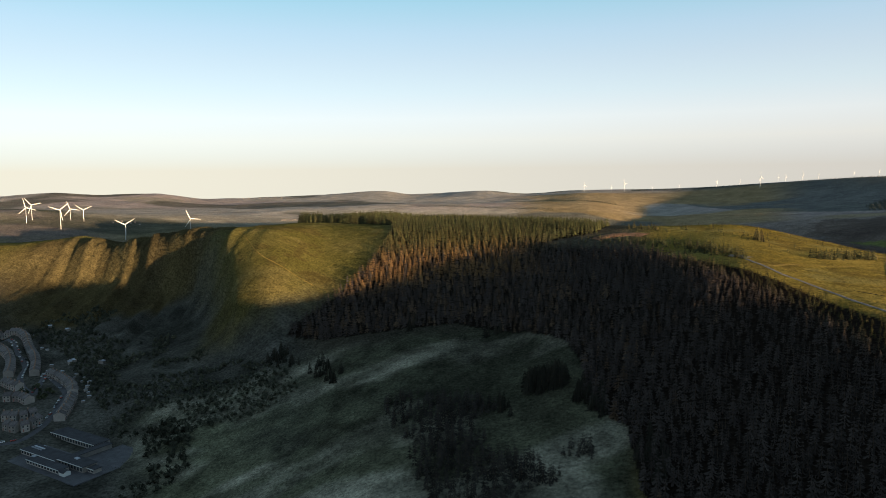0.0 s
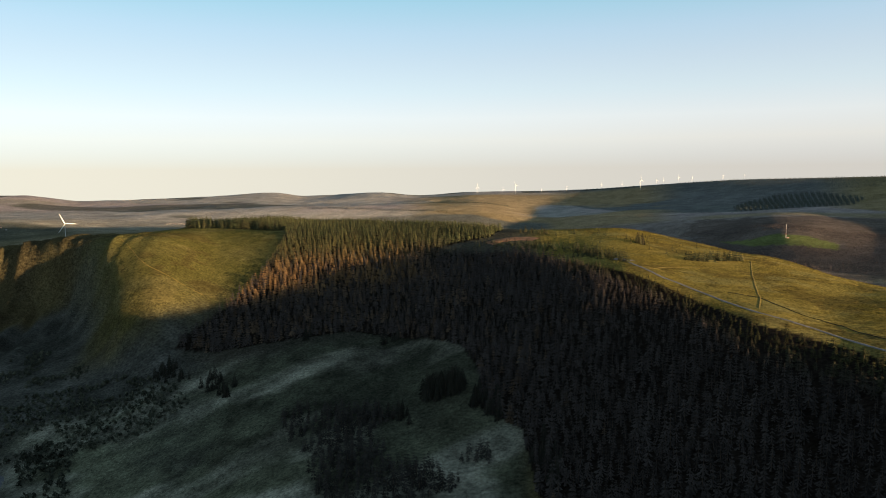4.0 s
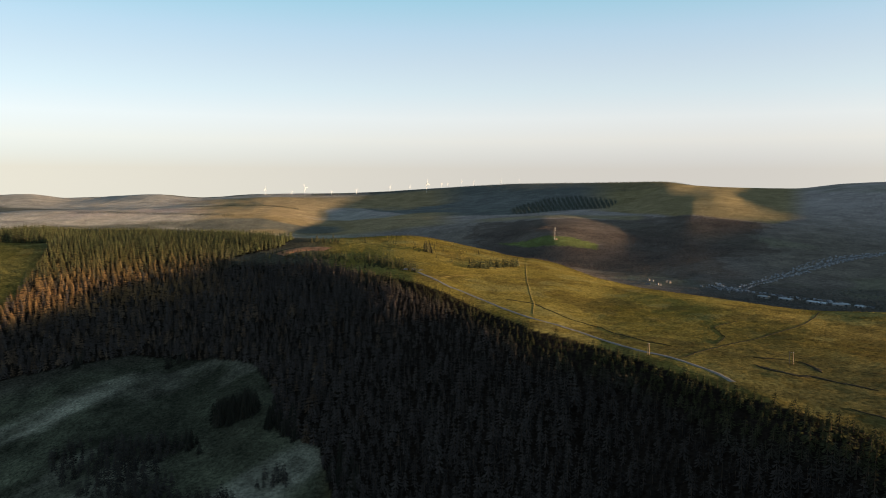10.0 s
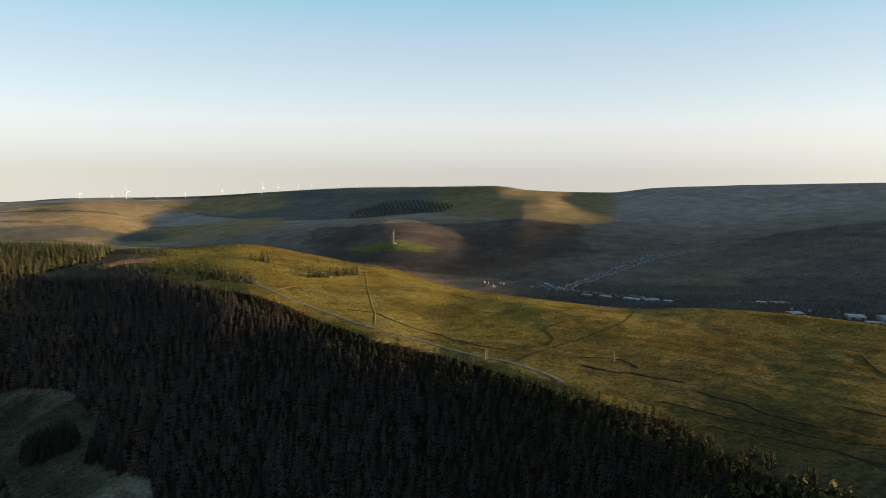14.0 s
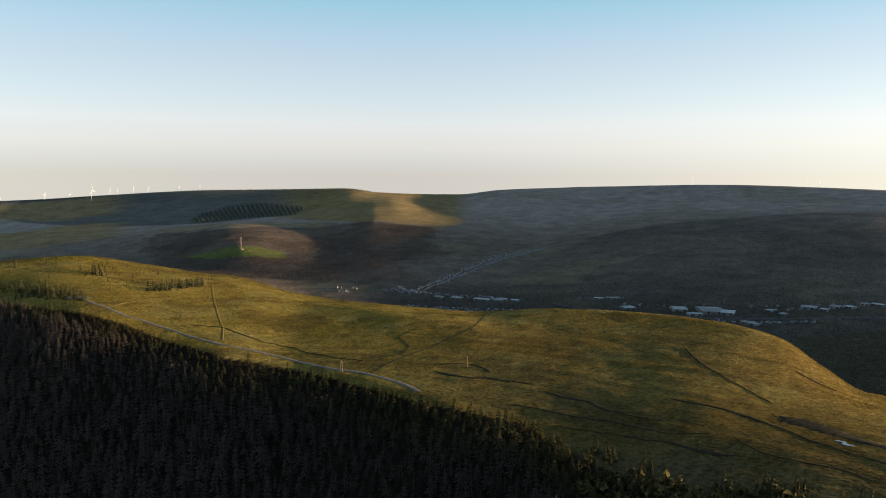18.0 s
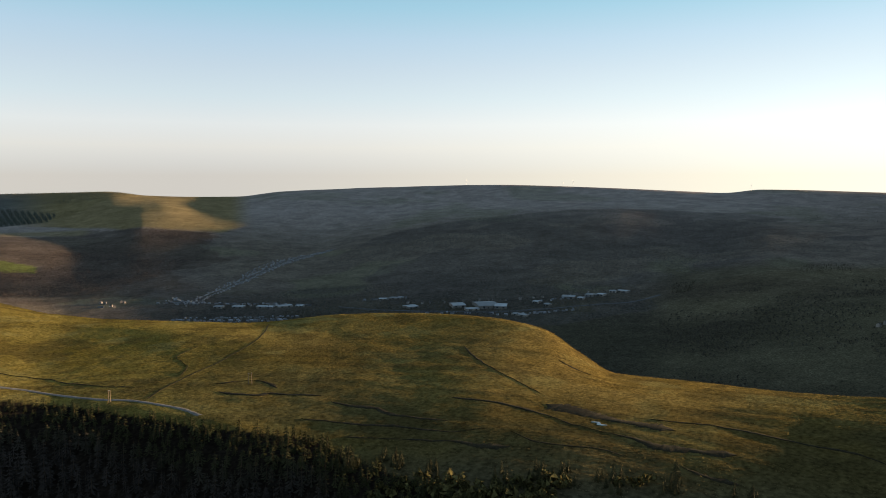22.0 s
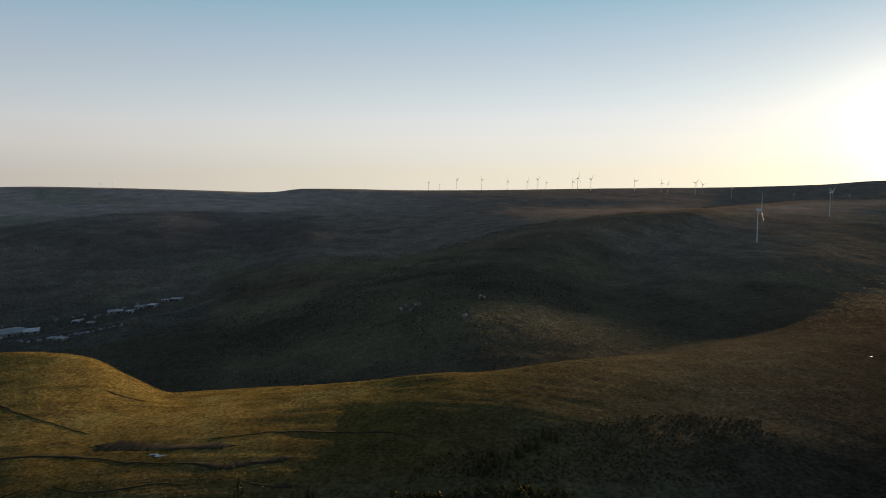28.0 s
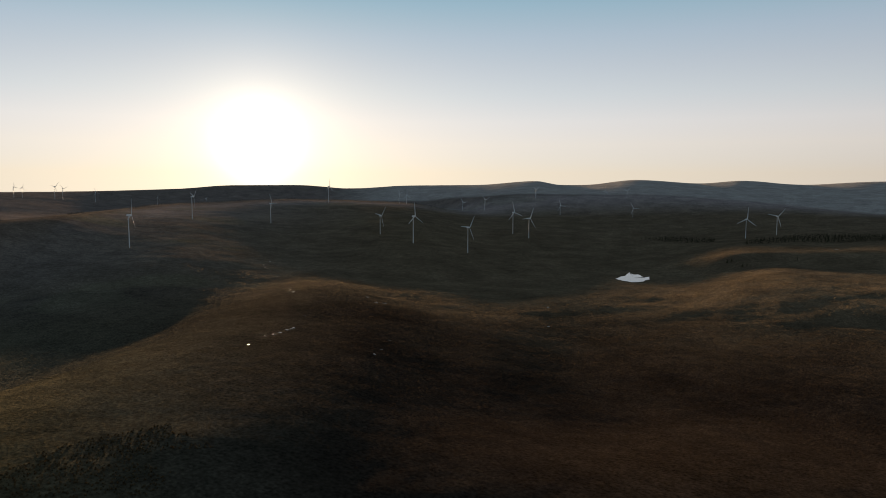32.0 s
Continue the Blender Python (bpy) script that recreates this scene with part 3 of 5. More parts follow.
    golden = ramp(a, 4, 9) * (1 - ramp(a, 24, 28)) * ramp(r, 2450, 2600) * (1 - ramp(r, 4100, 4300)) * ramp(fbm(x, y, 380, 3, 561), -0.35, -0.1)
    c = mix(c, mix((0.230, 0.168, 0.085), (0.300, 0.222, 0.115), k2), 0.85 * golden)
    # sunlit ledge on the far hill, painted in as a pale strip
    bench_light = ramp(a, 27, 30) * (1 - ramp(a, 41, 42)) * ramp(r, 2480, 2560) * (1 - ramp(r + 30 * n1, 2640, 2720))
    c = mix(c, (0.24, 0.195, 0.120), 0.8 * bench_light)
    pasture = inside_of([(30.1, 2068), (32.5, 2015), (36.1, 2000), (38.3, 1946), (38.1, 1871), (35, 1900), (32.6, 1936)], x, y)
    c = mix(c, (0.12, 0.14, 0.045), 0.9 * pasture)
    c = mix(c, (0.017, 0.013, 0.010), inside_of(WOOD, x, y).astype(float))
    # patchy dale-side fields, their tone lifted to stand for hazy glare
    dale = ramp(a, 84, 88) * (1 - ramp(a, 116, 122)) * ramp(r, 520, 600) * (1 - ramp(r, 1500, 1700))
    c = mix(c, mix((0.072, 0.062, 0.044), (0.138, 0.120, 0.076), np.clip(0.5 + 1.1 * fbm(x, y, 170, 4, 581), 0, 1)[..., None]), 0.75 * dale)
    rocky = ramp(crag_at(a, r), 0.15, 0.6)
    c = mix(c, mix((0.060, 0.048, 0.026), (0.105, 0.085, 0.038), k2), rocky)
    return c


def crag_at(a, r):
    return np.clip(1 - np.abs(a + 24) / 14, 0, 1) * ramp(r, 900, 1010) * (1 - ramp(r, 1280, 1340))


def sheet(name, verts, faces, mat, colours=None, smooth=True):
    """A mesh object from arrays of places and of triangles or quads."""
    me = bpy.data.meshes.new(name)
    verts, faces = np.asarray(verts, np.float32), np.asarray(faces, np.int32)
    me.vertices.add(len(verts))
    me.vertices.foreach_set("co", verts.ravel())
    me.loops.add(faces.size)
    me.loops.foreach_set("vertex_index", faces.ravel())
    me.polygons.add(len(faces))
    me.polygons.foreach_set("loop_start", np.arange(0, faces.size, faces.shape[1], dtype=np.int32))
    me.polygons.foreach_set("loop_total", np.full(len(faces), faces.shape[1], np.int32))
    if smooth:
        me.polygons.foreach_set("use_smooth", np.ones(len(faces), bool))
    if colours is not None:
        layer = me.color_attributes.new("cover", "FLOAT_COLOR", "POINT")
        layer.data.foreach_set("color", np.concatenate([colours, np.ones((len(colours), 1))], 1).astype(np.float32).ravel())
    me.update()
    me.validate()
    me.materials.append(mat)
    return new(name, me)


na, nr = GZ.shape
ii, jj = np.meshgrid(np.arange(na), np.arange(nr - 1), indexing="ij")
i2 = (ii + 1) % na
quads = np.stack([ii * nr + jj, ii * nr + jj + 1, i2 * nr + jj + 1, i2 * nr + jj], -1).reshape(-1, 4)
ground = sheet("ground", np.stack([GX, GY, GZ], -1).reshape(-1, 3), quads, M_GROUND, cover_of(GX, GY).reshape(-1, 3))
tagged(ground, "rolling moorland and valley ground with golden grass and heath", "ground", kind="structure")


# ---- trees ----
def conifer_arrays(rs, whorls, per, tall=1.0, spread=0.2, bare=0.12):
    """A conifer of height 1: a tapered trunk, and whorls of drooping boughs, each a bent kite of two triangles."""
    v, f = [], []
    for k in range(3):
        a = 2 * math.pi * k / 3
        v.append((0.018 * math.cos(a), 0.018 * math.sin(a), 0))
    v.append((0, 0, 0.97))
    f += [(0, 1, 3), (1, 2, 3), (2, 0, 3)]
    trunk = len(v)
    for w in range(whorls):
        h = bare + (0.96 - bare) * (w + rs.uniform(-0.3, 0.3)) / whorls
        reach = spread * (1 - h) ** 0.8 * 1.15 + 0.012
        turn = rs.uniform(0, 6.28)
        for k in range(per):
            a = turn + 2 * math.pi * (k + rs.uniform(-0.25, 0.25)) / per
            l, half = reach * rs.uniform(0.75, 1.15), 1.5 / per * rs.uniform(0.8, 1.2)
            drop = l * rs.uniform(0.25, 0.7)
            b = len(v)
            v.append((0, 0, min(h + 0.05, 0.999)))
            v.append((0.62 * l * math.cos(a - half), 0.62 * l * math.sin(a - half), h - drop * 0.75))
            v.append((l * math.cos(a), l * math.sin(a), h - drop * 0.7))
            v.append((0.62 * l * math.cos(a + half), 0.62 * l * math.sin(a + half), h - drop * 0.75))
            f += [(b, b + 1, b + 2), (b, b + 2, b + 3)]
    b = len(v)
    v += [(0.012, 0, 0.9), (-0.008, 0.01, 0.9), (-0.008, -0.01, 0.9), (0, 0, 1.0)]
    f += [(b, b + 1, b + 3), (b + 1, b + 2, b + 3), (b + 2, b, b + 3)]
    return np.array(v), np.array(f), trunk


rs = np.random.RandomState(5)
KINDS = [conifer_arrays(rs, 5, 5, spread=0.215 + 0.015 * k) for k in range(6)]
FINE, COARSE = KINDS, [conifer_arrays(rs, 3, 4, spread=0.24 + 0.02 * k) for k in range(4)]


def forest(name, x, y, tall, tone, label, category="trees", plump=None):
    """Very many conifers as one thing; tone: a colour for each."""
    V, F, C, base = [], [], [], 0
    kind = rs.randint(0, len(KINDS), len(x))
    plump = np.ones(len(x)) if plump is None else plump
    z = height(x, y) - 0.3
    for k, (v, f, trunk) in enumerate(KINDS):
        m = kind == k
        n = m.sum()
        a = rs.uniform(0, 6.28, n)
        ca, sa_ = np.cos(a)[:, None], np.sin(a)[:, None]
        s, wide = tall[m][:, None], (plump[m] * tall[m] * rs.uniform(0.8, 1.25, n))[:, None]
        vx = x[m][:, None] + wide * (v[None, :, 0] * ca - v[None, :, 1] * sa_)
        vy = y[m][:, None] + wide * (v[None, :, 0] * sa_ + v[None, :, 1] * ca)
        vz = z[m][:, None] + s * v[None, :, 2]
        V.append(np.stack([vx, vy, vz], -1).reshape(-1, 3))
        F.append((f[None] + (np.arange(n) * len(v))[:, None, None] + base).reshape(-1, 3))
        col = np.repeat(tone[m][:, None, :], len(v), 1)
        col[:, :trunk] = (0.07, 0.05, 0.035)
        C.append(col.reshape(-1, 3))
        base += n * len(v)
    ob = sheet(name, np.concatenate(V), np.concatenate(F), M_FOLIAGE, np.concatenate(C), smooth=False)
    return tagged(ob, label, category, kind="stuff")


def scatter(poly, gap, jitter=0.42):
    """Places in a polygon of headings and distances, on a shaken grid."""
    px, py = polar(*(np.array(v, float) for v in zip(*poly)))
    gx, gy = np.meshgrid(np.arange(px.min(), px.max(), gap), np.arange(py.min(), py.max(), gap))
    gx, gy = gx.ravel() + rs.uniform(-jitter, jitter, gx.size) * gap, gy.ravel() + rs.uniform(-jitter, jitter, gy.size) * gap
    m = inside_of(poly, gx, gy)
    return gx[m], gy[m]


x, y = scatter(WOOD, 4.9)
keep = rs.rand(len(x)) < 0.93
x, y = x[keep], y[keep]
a, r = np.degrees(np.arctan2(x, y)), np.hypot(x, y)
n1 = fbm(x, y, 90, 3, 201)
tall = 10.2 + 3.0 * n1 + rs.uniform(-3.2, 3.2, len(x))
tall *= 1 - 0.12 * ramp(a, 30, 50)
tall *= np.where((a > 22) & (a < 38) & (r > 380 - 4.5 * (a - 40)), 0.78, 1)
# rust larches, kept mainly to the belt that the sun should reach
larch = np.clip(ramp(6 - a, -3, 3) * ramp(r, 715, 770) * (1 - ramp(r, 860, 960)) * 1.2 * (rs.rand(len(x)) < 0.62) + 0.32 * (rs.rand(len(x)) < 0.25 * (1 - ramp(a, 0, 24))), 0, 1)[:, None]
# tones darken with heading: shade put into the needles' colour
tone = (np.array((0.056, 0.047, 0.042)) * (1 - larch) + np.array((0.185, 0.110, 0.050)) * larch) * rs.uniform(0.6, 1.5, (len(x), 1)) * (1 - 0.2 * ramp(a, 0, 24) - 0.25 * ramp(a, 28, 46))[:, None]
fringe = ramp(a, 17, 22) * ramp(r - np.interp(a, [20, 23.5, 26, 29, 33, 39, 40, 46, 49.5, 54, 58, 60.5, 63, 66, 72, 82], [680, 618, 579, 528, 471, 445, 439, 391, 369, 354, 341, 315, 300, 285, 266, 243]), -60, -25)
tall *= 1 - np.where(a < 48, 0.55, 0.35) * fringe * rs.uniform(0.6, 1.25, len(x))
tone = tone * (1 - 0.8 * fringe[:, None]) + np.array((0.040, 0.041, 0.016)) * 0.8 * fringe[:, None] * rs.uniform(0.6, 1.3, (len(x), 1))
# greener needles along the top, toned for sunlit crowns
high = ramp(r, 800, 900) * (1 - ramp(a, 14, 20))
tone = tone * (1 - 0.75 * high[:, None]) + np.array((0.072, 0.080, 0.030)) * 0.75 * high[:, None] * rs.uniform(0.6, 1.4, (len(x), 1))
tall *= 1 + 0.5 * (1 - ramp(a, -5, -2)) * ramp(r, 1030, 1080)
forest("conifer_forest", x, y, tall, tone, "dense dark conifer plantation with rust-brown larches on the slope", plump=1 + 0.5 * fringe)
# far plantations, one of them planted in rows
KINDS = COARSE
x, y = scatter([(24.6, 3960), (27, 4290), (32, 4140), (38, 4040), (43, 3890), (45.2, 3790), (43.5, 3450), (38.5, 3500), (31.7, 3560), (28, 3800)], 11)
forest("far_plantation", x, y, rs.uniform(5, 9, len(x)), np.array((0.085, 0.098, 0.084)) * rs.uniform(0.75, 1.25, (len(x), 1)), "dark spruce plantation along the far hill top")
x, y = scatter([(31.1, 3020), (31.4, 2780), (35, 2890), (39, 2990), (39.7, 3190), (36.5, 3430), (33.9, 3410), (32.1, 3260)], 7.0)
keep = np.mod(np.degrees(np.arctan2(x, y)) + 0.0012 * (np.hypot(x, y) - 3000), 0.36) < 0.21
x, y = x[keep], y[keep]
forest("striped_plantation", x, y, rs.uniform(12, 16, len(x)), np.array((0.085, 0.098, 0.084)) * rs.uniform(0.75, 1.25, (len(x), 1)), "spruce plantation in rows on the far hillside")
x, y = scatter([(168.6, 2420), (172, 2280), (174.1, 2215), (174.3, 2330), (171, 2480)], 11)
x2, y2 = scatter([(176.1, 2075), (179.5, 2157), (183, 2150), (186, 2200), (186, 2420), (180, 2380), (177, 2250)], 11)
x, y = np.append(x, x2), np.append(y, y2)
forest("moor_wood", x, y, rs.uniform(9, 13, len(x)), np.array((0.03, 0.03, 0.016)) * rs.uniform(0.7, 1.3, (len(x), 1)), "dark block of conifers on the southern moor")
ridge_x, ridge_y = [], []
for a_, r_ in zip(np.arange(87, 155, 0.16), np.interp(np.arange(87, 155, 0.16), [87, 93.6, 100, 106, 111, 116, 120, 124, 128, 132, 141, 150, 154], [1370, 1475, 1600, 1690, 1790, 1890, 2000, 2250, 2850, 3540, 3690, 3640, 3350])):
    for k in range(9):
        if value_noise(a_ * 0.4, 3.0, 9) > 0.42:
            px, py = polar(a_ + rs.uniform(-0.1, 0.1), r_ + rs.uniform(-40, 60))
            ridge_x.append(float(px)), ridge_y.append(float(py))
ridge_x, ridge_y = np.array(ridge_x), np.array(ridge_y)
forest("ridge_wood", ridge_x, ridge_y, rs.uniform(3, 6.5, len(ridge_x)), np.array((0.03, 0.028, 0.016)) * rs.uniform(0.7, 1.3, (len(ridge_x), 1)), "thin dark belt of trees along the side ridge")


for patch, poly in enumerate(([(-2, 3050), (6, 2980), (9, 2950), (9, 3020), (3, 3060), (-2, 3110)], [(4, 3650), (9, 3560), (14, 3480), (14, 3560), (8, 3680)], [(15, 4300), (20, 4230), (24, 4180), (24, 4300), (19, 4380), (15, 4480)],
                             [(-30, 2450), (-27.5, 2430), (-27.5, 2500), (-30, 2540)])):
    x, y = scatter(poly, 6.0)
    forest("distant_wood", x, y, rs.uniform(3.5, 7, len(x)), np.array((0.05, 0.058, 0.042)) * rs.uniform(0.7, 1.3, (len(x), 1)), "dark belt of conifers on a distant hill")


def crown_arrays(rs):
    """A bare-twigged broadleaf of height 1, seen far off: a stem and a lumpy open crown."""
    v, f = [(0.03, 0, 0), (-0.02, 0.03, 0), (-0.02, -0.03, 0), (0, 0, 0.7)], [(0, 1, 3), (1, 2, 3), (2, 0, 3)]
    for k in range(5):
        b, w = len(v), rs.uniform(0.16, 0.26)
        c = np.array((rs.uniform(-0.25, 0.25), rs.uniform(-0.25, 0.25), rs.uniform(0.4, 0.85)))
        v += [tuple(c + w * np.array(d) * rs.uniform(0.7, 1.3)) for d in ((1, 0, -0.3), (-0.5, 0.87, -0.3), (-0.5, -0.87, -0.3), (0, 0, 1))]
        f += [(b, b + 1, b + 3), (b + 1, b + 2, b + 3), (b + 2, b, b + 3)]
    return np.array(v), np.array(f), 4


KINDS = [crown_arrays(rs) for k in range(5)]
x, y = scatter([(86, 760), (92, 660), (104, 620), (114, 700), (117, 1000), (112, 1500), (100, 1500), (90, 1300), (86, 1150)], 8.0)
keep = fbm(x, y, 120, 3, 571) + 0.5 * fbm(x, y, 30, 2, 577) > 0.12
x, y = x[keep], y[keep]
forest("dale_trees", x, y, rs.uniform(2, 5, len(x)), np.array((0.066, 0.058, 0.046)) * rs.uniform(0.6, 1.4, (len(x), 1)), "dark thickets and hedges on the shaded dale side")
PASTURE = [(29.6, 2080), (32.5, 2085), (36.1, 2060), (38.6, 1990), (38.6, 1880), (35, 1900), (32.6, 1930), (30.2, 1990)]
for poly, gap, least, seed, tint, words in ((SPUR_WOOD, 7.0, -0.12, 501, (0.105, 0.080, 0.068), "bare brown woodland on the far spur"),
                                            (SLOPE_WOOD, 9.0, -0.1, 391, (0.105, 0.098, 0.090), "dark mixed woodland on the far valley side"),
                                            (VALLEY_WOOD, 7.0, 0.05, 371, (0.090, 0.088, 0.080), "dark trees along the valley floor")):
    x, y = scatter(poly, gap)
    keep = (fbm(x, y, 260, 3, seed) + rs.uniform(-0.3, 0.3, len(x)) > least) & ~inside_of(PASTURE, x, y)
    x, y = x[keep], y[keep]
    forest("valley_wood", x, y, rs.uniform(2.2, 4.8, len(x)), np.array(tint) * rs.uniform(0.6, 1.35, (len(x), 1)), words)


def bush_arrays(rs):
    """A broadleaf bush of height 1: a short forked stem and a crown of small leaf clumps."""
    v, f = [(0.03, 0, 0), (-0.02, 0.03, 0), (-0.02, -0.03, 0), (0, 0, 0.6)], [(0, 1, 3), (1, 2, 3), (2, 0, 3)]
    trunk = 4
    for k in range(26):
        d = np.array(rs.normal(size=3))
        d /= np.linalg.norm(d)
        c = np.array((0, 0, 0.55)) + d * np.array((0.42, 0.42, 0.38)) * rs.uniform(0.5, 1)
        b = len(v)
        for q in range(3):
            v.append(tuple(c + rs.normal(size=3) * 0.16))
        n = c + d * 0.12
        v.append(tuple(n))
        f += [(b, b + 1, b + 3), (b + 1, b + 2, b + 3), (b + 2, b, b + 3)]
    return np.array(v), np.array(f), trunk


KINDS = [bush_arrays(rs) for k in range(4)]
x, y = scatter([(-34, 1150), (-27, 1040), (-23, 900), (-18, 700), (-13, 610), (-12, 560), (-15, 540), (-22, 560), (-26, 600), (-27.5, 700), (-29, 850), (-33, 1000)], 5.0)
keep = fbm(x, y, 90, 3, 301) + 0.6 * fbm(x, y, 25, 2, 331) > -0.02
x, y = x[keep], y[keep]
forest("hillside_scrub", x, y, rs.uniform(1.6, 4.8, len(x)), np.array((0.075, 0.078, 0.056)) * rs.uniform(0.6, 1.4, (len(x), 1)), "dark thorn and gorse scrub below the crag", "scrub")
x, y = scatter([(-27.5, 612), (-24, 575), (-23.5, 500), (-27, 490), (-25, 470), (-21, 480), (-20.5, 560), (-22.5, 620), (-26, 640)], 6.0)
keep = fbm(x, y, 40, 2, 351) > -0.1
x, y = x[keep], y[keep]
x2, y2 = scatter([(-32.0, 735), (-31.0, 745), (-30.3, 735), (-29.7, 712), (-30.2, 690), (-31.2, 715)], 7.0)
forest("village_trees", x2, y2, rs.uniform(3, 6, len(x2)), np.array((0.07, 0.075, 0.045)) * rs.uniform(0.6, 1.3, (len(x2), 1)), "dark leafy trees on the green between terraces")
forest("school_thicket", x, y, rs.uniform(2.5, 6.5, len(x)), np.array((0.058, 0.060, 0.044)) * rs.uniform(0.6, 1.3, (len(x), 1)), "dark leafy thicket beside the school", "scrub")
x, y = scatter([(58, 265), (70, 235), (85, 235), (100, 245), (112, 262), (122, 285), (122, 305), (108, 292), (95, 284), (88, 296), (80, 288), (66, 285)], 3.6)
keep = fbm(x, y, 30, 2, 431) > 0.1
x, y = x[keep], y[keep]
forest("moor_edge_scrub", x, y, rs.uniform(2, 5.5, len(x)), np.array((0.085, 0.073, 0.030)) * rs.uniform(0.6, 1.4, (len(x), 1)), "straggling birch and gorse scrub at the moor's edge", "scrub")


x, y = scatter([(101, 300), (108, 296), (118, 305), (128, 330), (134, 370), (130, 420), (122, 400), (112, 352), (104, 322)], 2.4)
keep = fbm(x, y, 40, 3, 451) + 0.4 * fbm(x, y, 10, 2, 457) > 0.05
x, y = x[keep], y[keep]
forest("bracken", x, y, rs.uniform(0.5, 1.5, len(x)), np.array((0.085, 0.060, 0.032)) * rs.uniform(0.7, 1.3, (len(x), 1)), "dark red-brown bracken and low scrub on the slope", "bracken")


# ---- single conifers ----
def part(name, me, mat, parent, label="", place=None, size=(1, 1, 1)):
    """Links a mesh (or a bmesh) as one object under a thing or a part."""
    if isinstance(me, bmesh.types.BMesh):
        bm, me = me, bpy.data.meshes.new(name)
        bm.to_mesh(me)
        bm.free()
    if mat and not me.materials:
        me.materials.append(mat)
    ob = new(name, me)
    ob.parent = parent
    if place is not None:
        ob.matrix_basis = place if isinstance(place, Matrix) else Matrix.Translation(place)
    ob.scale = size
    if label:
        ob["label"] = label
    return ob


def thing(name, place, label, category, group="", turn=0.0, size=1.0):
    ob = new(name)
    ob.empty_display_size = 0.5
    ob.matrix_basis = Matrix.Translation(place) @ pose(0, 0, 0, 0, 0, turn)
    ob.scale = (size, size, size)
    return tagged(ob, label, category, group)


def mesh_of(name, v, f):
    me = bpy.data.meshes.new(name)
    me.from_pydata([tuple(p) for p in v], [], [tuple(q) for q in f])
    return me


PAIRS = []
for k in range(5):
    v, f, trunk = conifer_arrays(rs, 12, 7, spread=0.2 + 0.03 * k, bare=0.06)
    PAIRS.append((mesh_of("trunk", v[:trunk], f[:3]), mesh_of("crown", v[trunk:], f[3:] - trunk), mesh_of("crown", v[trunk:], f[3:] - trunk)))


def conifer(a, r, tall, label="young green spruce standing on the moor", group="moor trees", needles=None):
    p = spot(a, r, -0.2)
    t = thing("conifer", p, label, "tree", group, rs.uniform(0, 360), tall)
    trunk, crown, dark_crown = PAIRS[rs.randint(len(PAIRS))]
    part("trunk", trunk, M_BARK, t)
    part("crown", dark_crown if needles else crown, needles or M_NEEDLE, t)


KINDS = FINE


def row_of_trees(name, a, r, tall, label):
    x, y = polar(np.asarray(a, float), np.asarray(r, float))
    forest(name, x, y, tall, np.array((0.050, 0.052, 0.026)) * rs.uniform(0.6, 1.4, (len(x), 1)), label)


f = np.linspace(0, 1, 60)
row_of_trees("windbreak", 27.8 + 4.0 * f + rs.uniform(-0.05, 0.05, 60), 735 + 62 * f ** 1.5 + rs.uniform(-6, 10, 60), rs.uniform(7, 12, 60), "dark windbreak row of spruces on the moor")
f = np.linspace(0, 1, 70)
row_of_trees("track_trees", 19.2 + 4.2 * f + rs.uniform(-0.25, 0.25, 70), 735 - 55 * f + rs.uniform(-14, 18, 70), rs.uniform(6, 12, 70), "dark spruces by the bend of the track")
f = rs.rand(110)
row_of_trees("wood_top_trees", 11.5 + 9.5 * f + rs.uniform(-0.3, 0.3, 110), 838 - 110 * f ** 1.3 + rs.uniform(-10, 24, 110), rs.uniform(4, 10, 110), "dark spruces along the top edge of the wood")
f = rs.rand(120)
row_of_trees("scattered_trees", rs.uniform(15.5, 31.5, 120), 745 + 245 * f, rs.uniform(2.2, 5.5, 120) * np.where(rs.rand(120) < 0.85, 1, 1.7), "scattered young spruces over the rough plateau")
for a_, r_, h_ in ((24.2, 829, 16), (24.5, 838, 13), (24.1, 845, 12), (24.6, 822, 10), (14.9, 905, 8), (15.8, 900, 8), (16.4, 895, 7), (17.0, 893, 7), (15.3, 915, 9), (16.8, 905, 7)):
    conifer(a_, r_, h_, "tall dark spruce on the plateau")
for k in range(58):  # the lone clump in the clearing
    d, b = 13 * math.sqrt(rs.rand()), rs.uniform(0, 6.28)
    x_, y_ = polar(8.3, 462)
    x_, y_ = x_ + d * math.cos(b) * 1.15, y_ + d * math.sin(b) * 0.8
    conifer(math.degrees(math.atan2(x_, y_)), math.hypot(x_, y_), rs.uniform(11, 16), "dark spruce in a clump in the grass clearing", "clearing clump", M_NEEDLE_DARK)
KINDS = FINE
x, y = scatter(THICKET, 4.8)
n1 = fbm(x, y, 30, 2, 441)
keep = n1 > -0.34 + 0.05 * np.clip(np.degrees(np.arctan2(x, y)) - 1, 0, 6)
x, y, n1 = x[keep], y[keep], n1[keep]
forest("spruce_thicket", x, y, 8.5 + 5 * n1 + rs.uniform(-2.5, 2.5, len(x)), np.array((0.036, 0.032, 0.028)) * rs.uniform(0.6, 1.5, (len(x), 1)), "dark spruce thicket on the rough grass of the clearing")
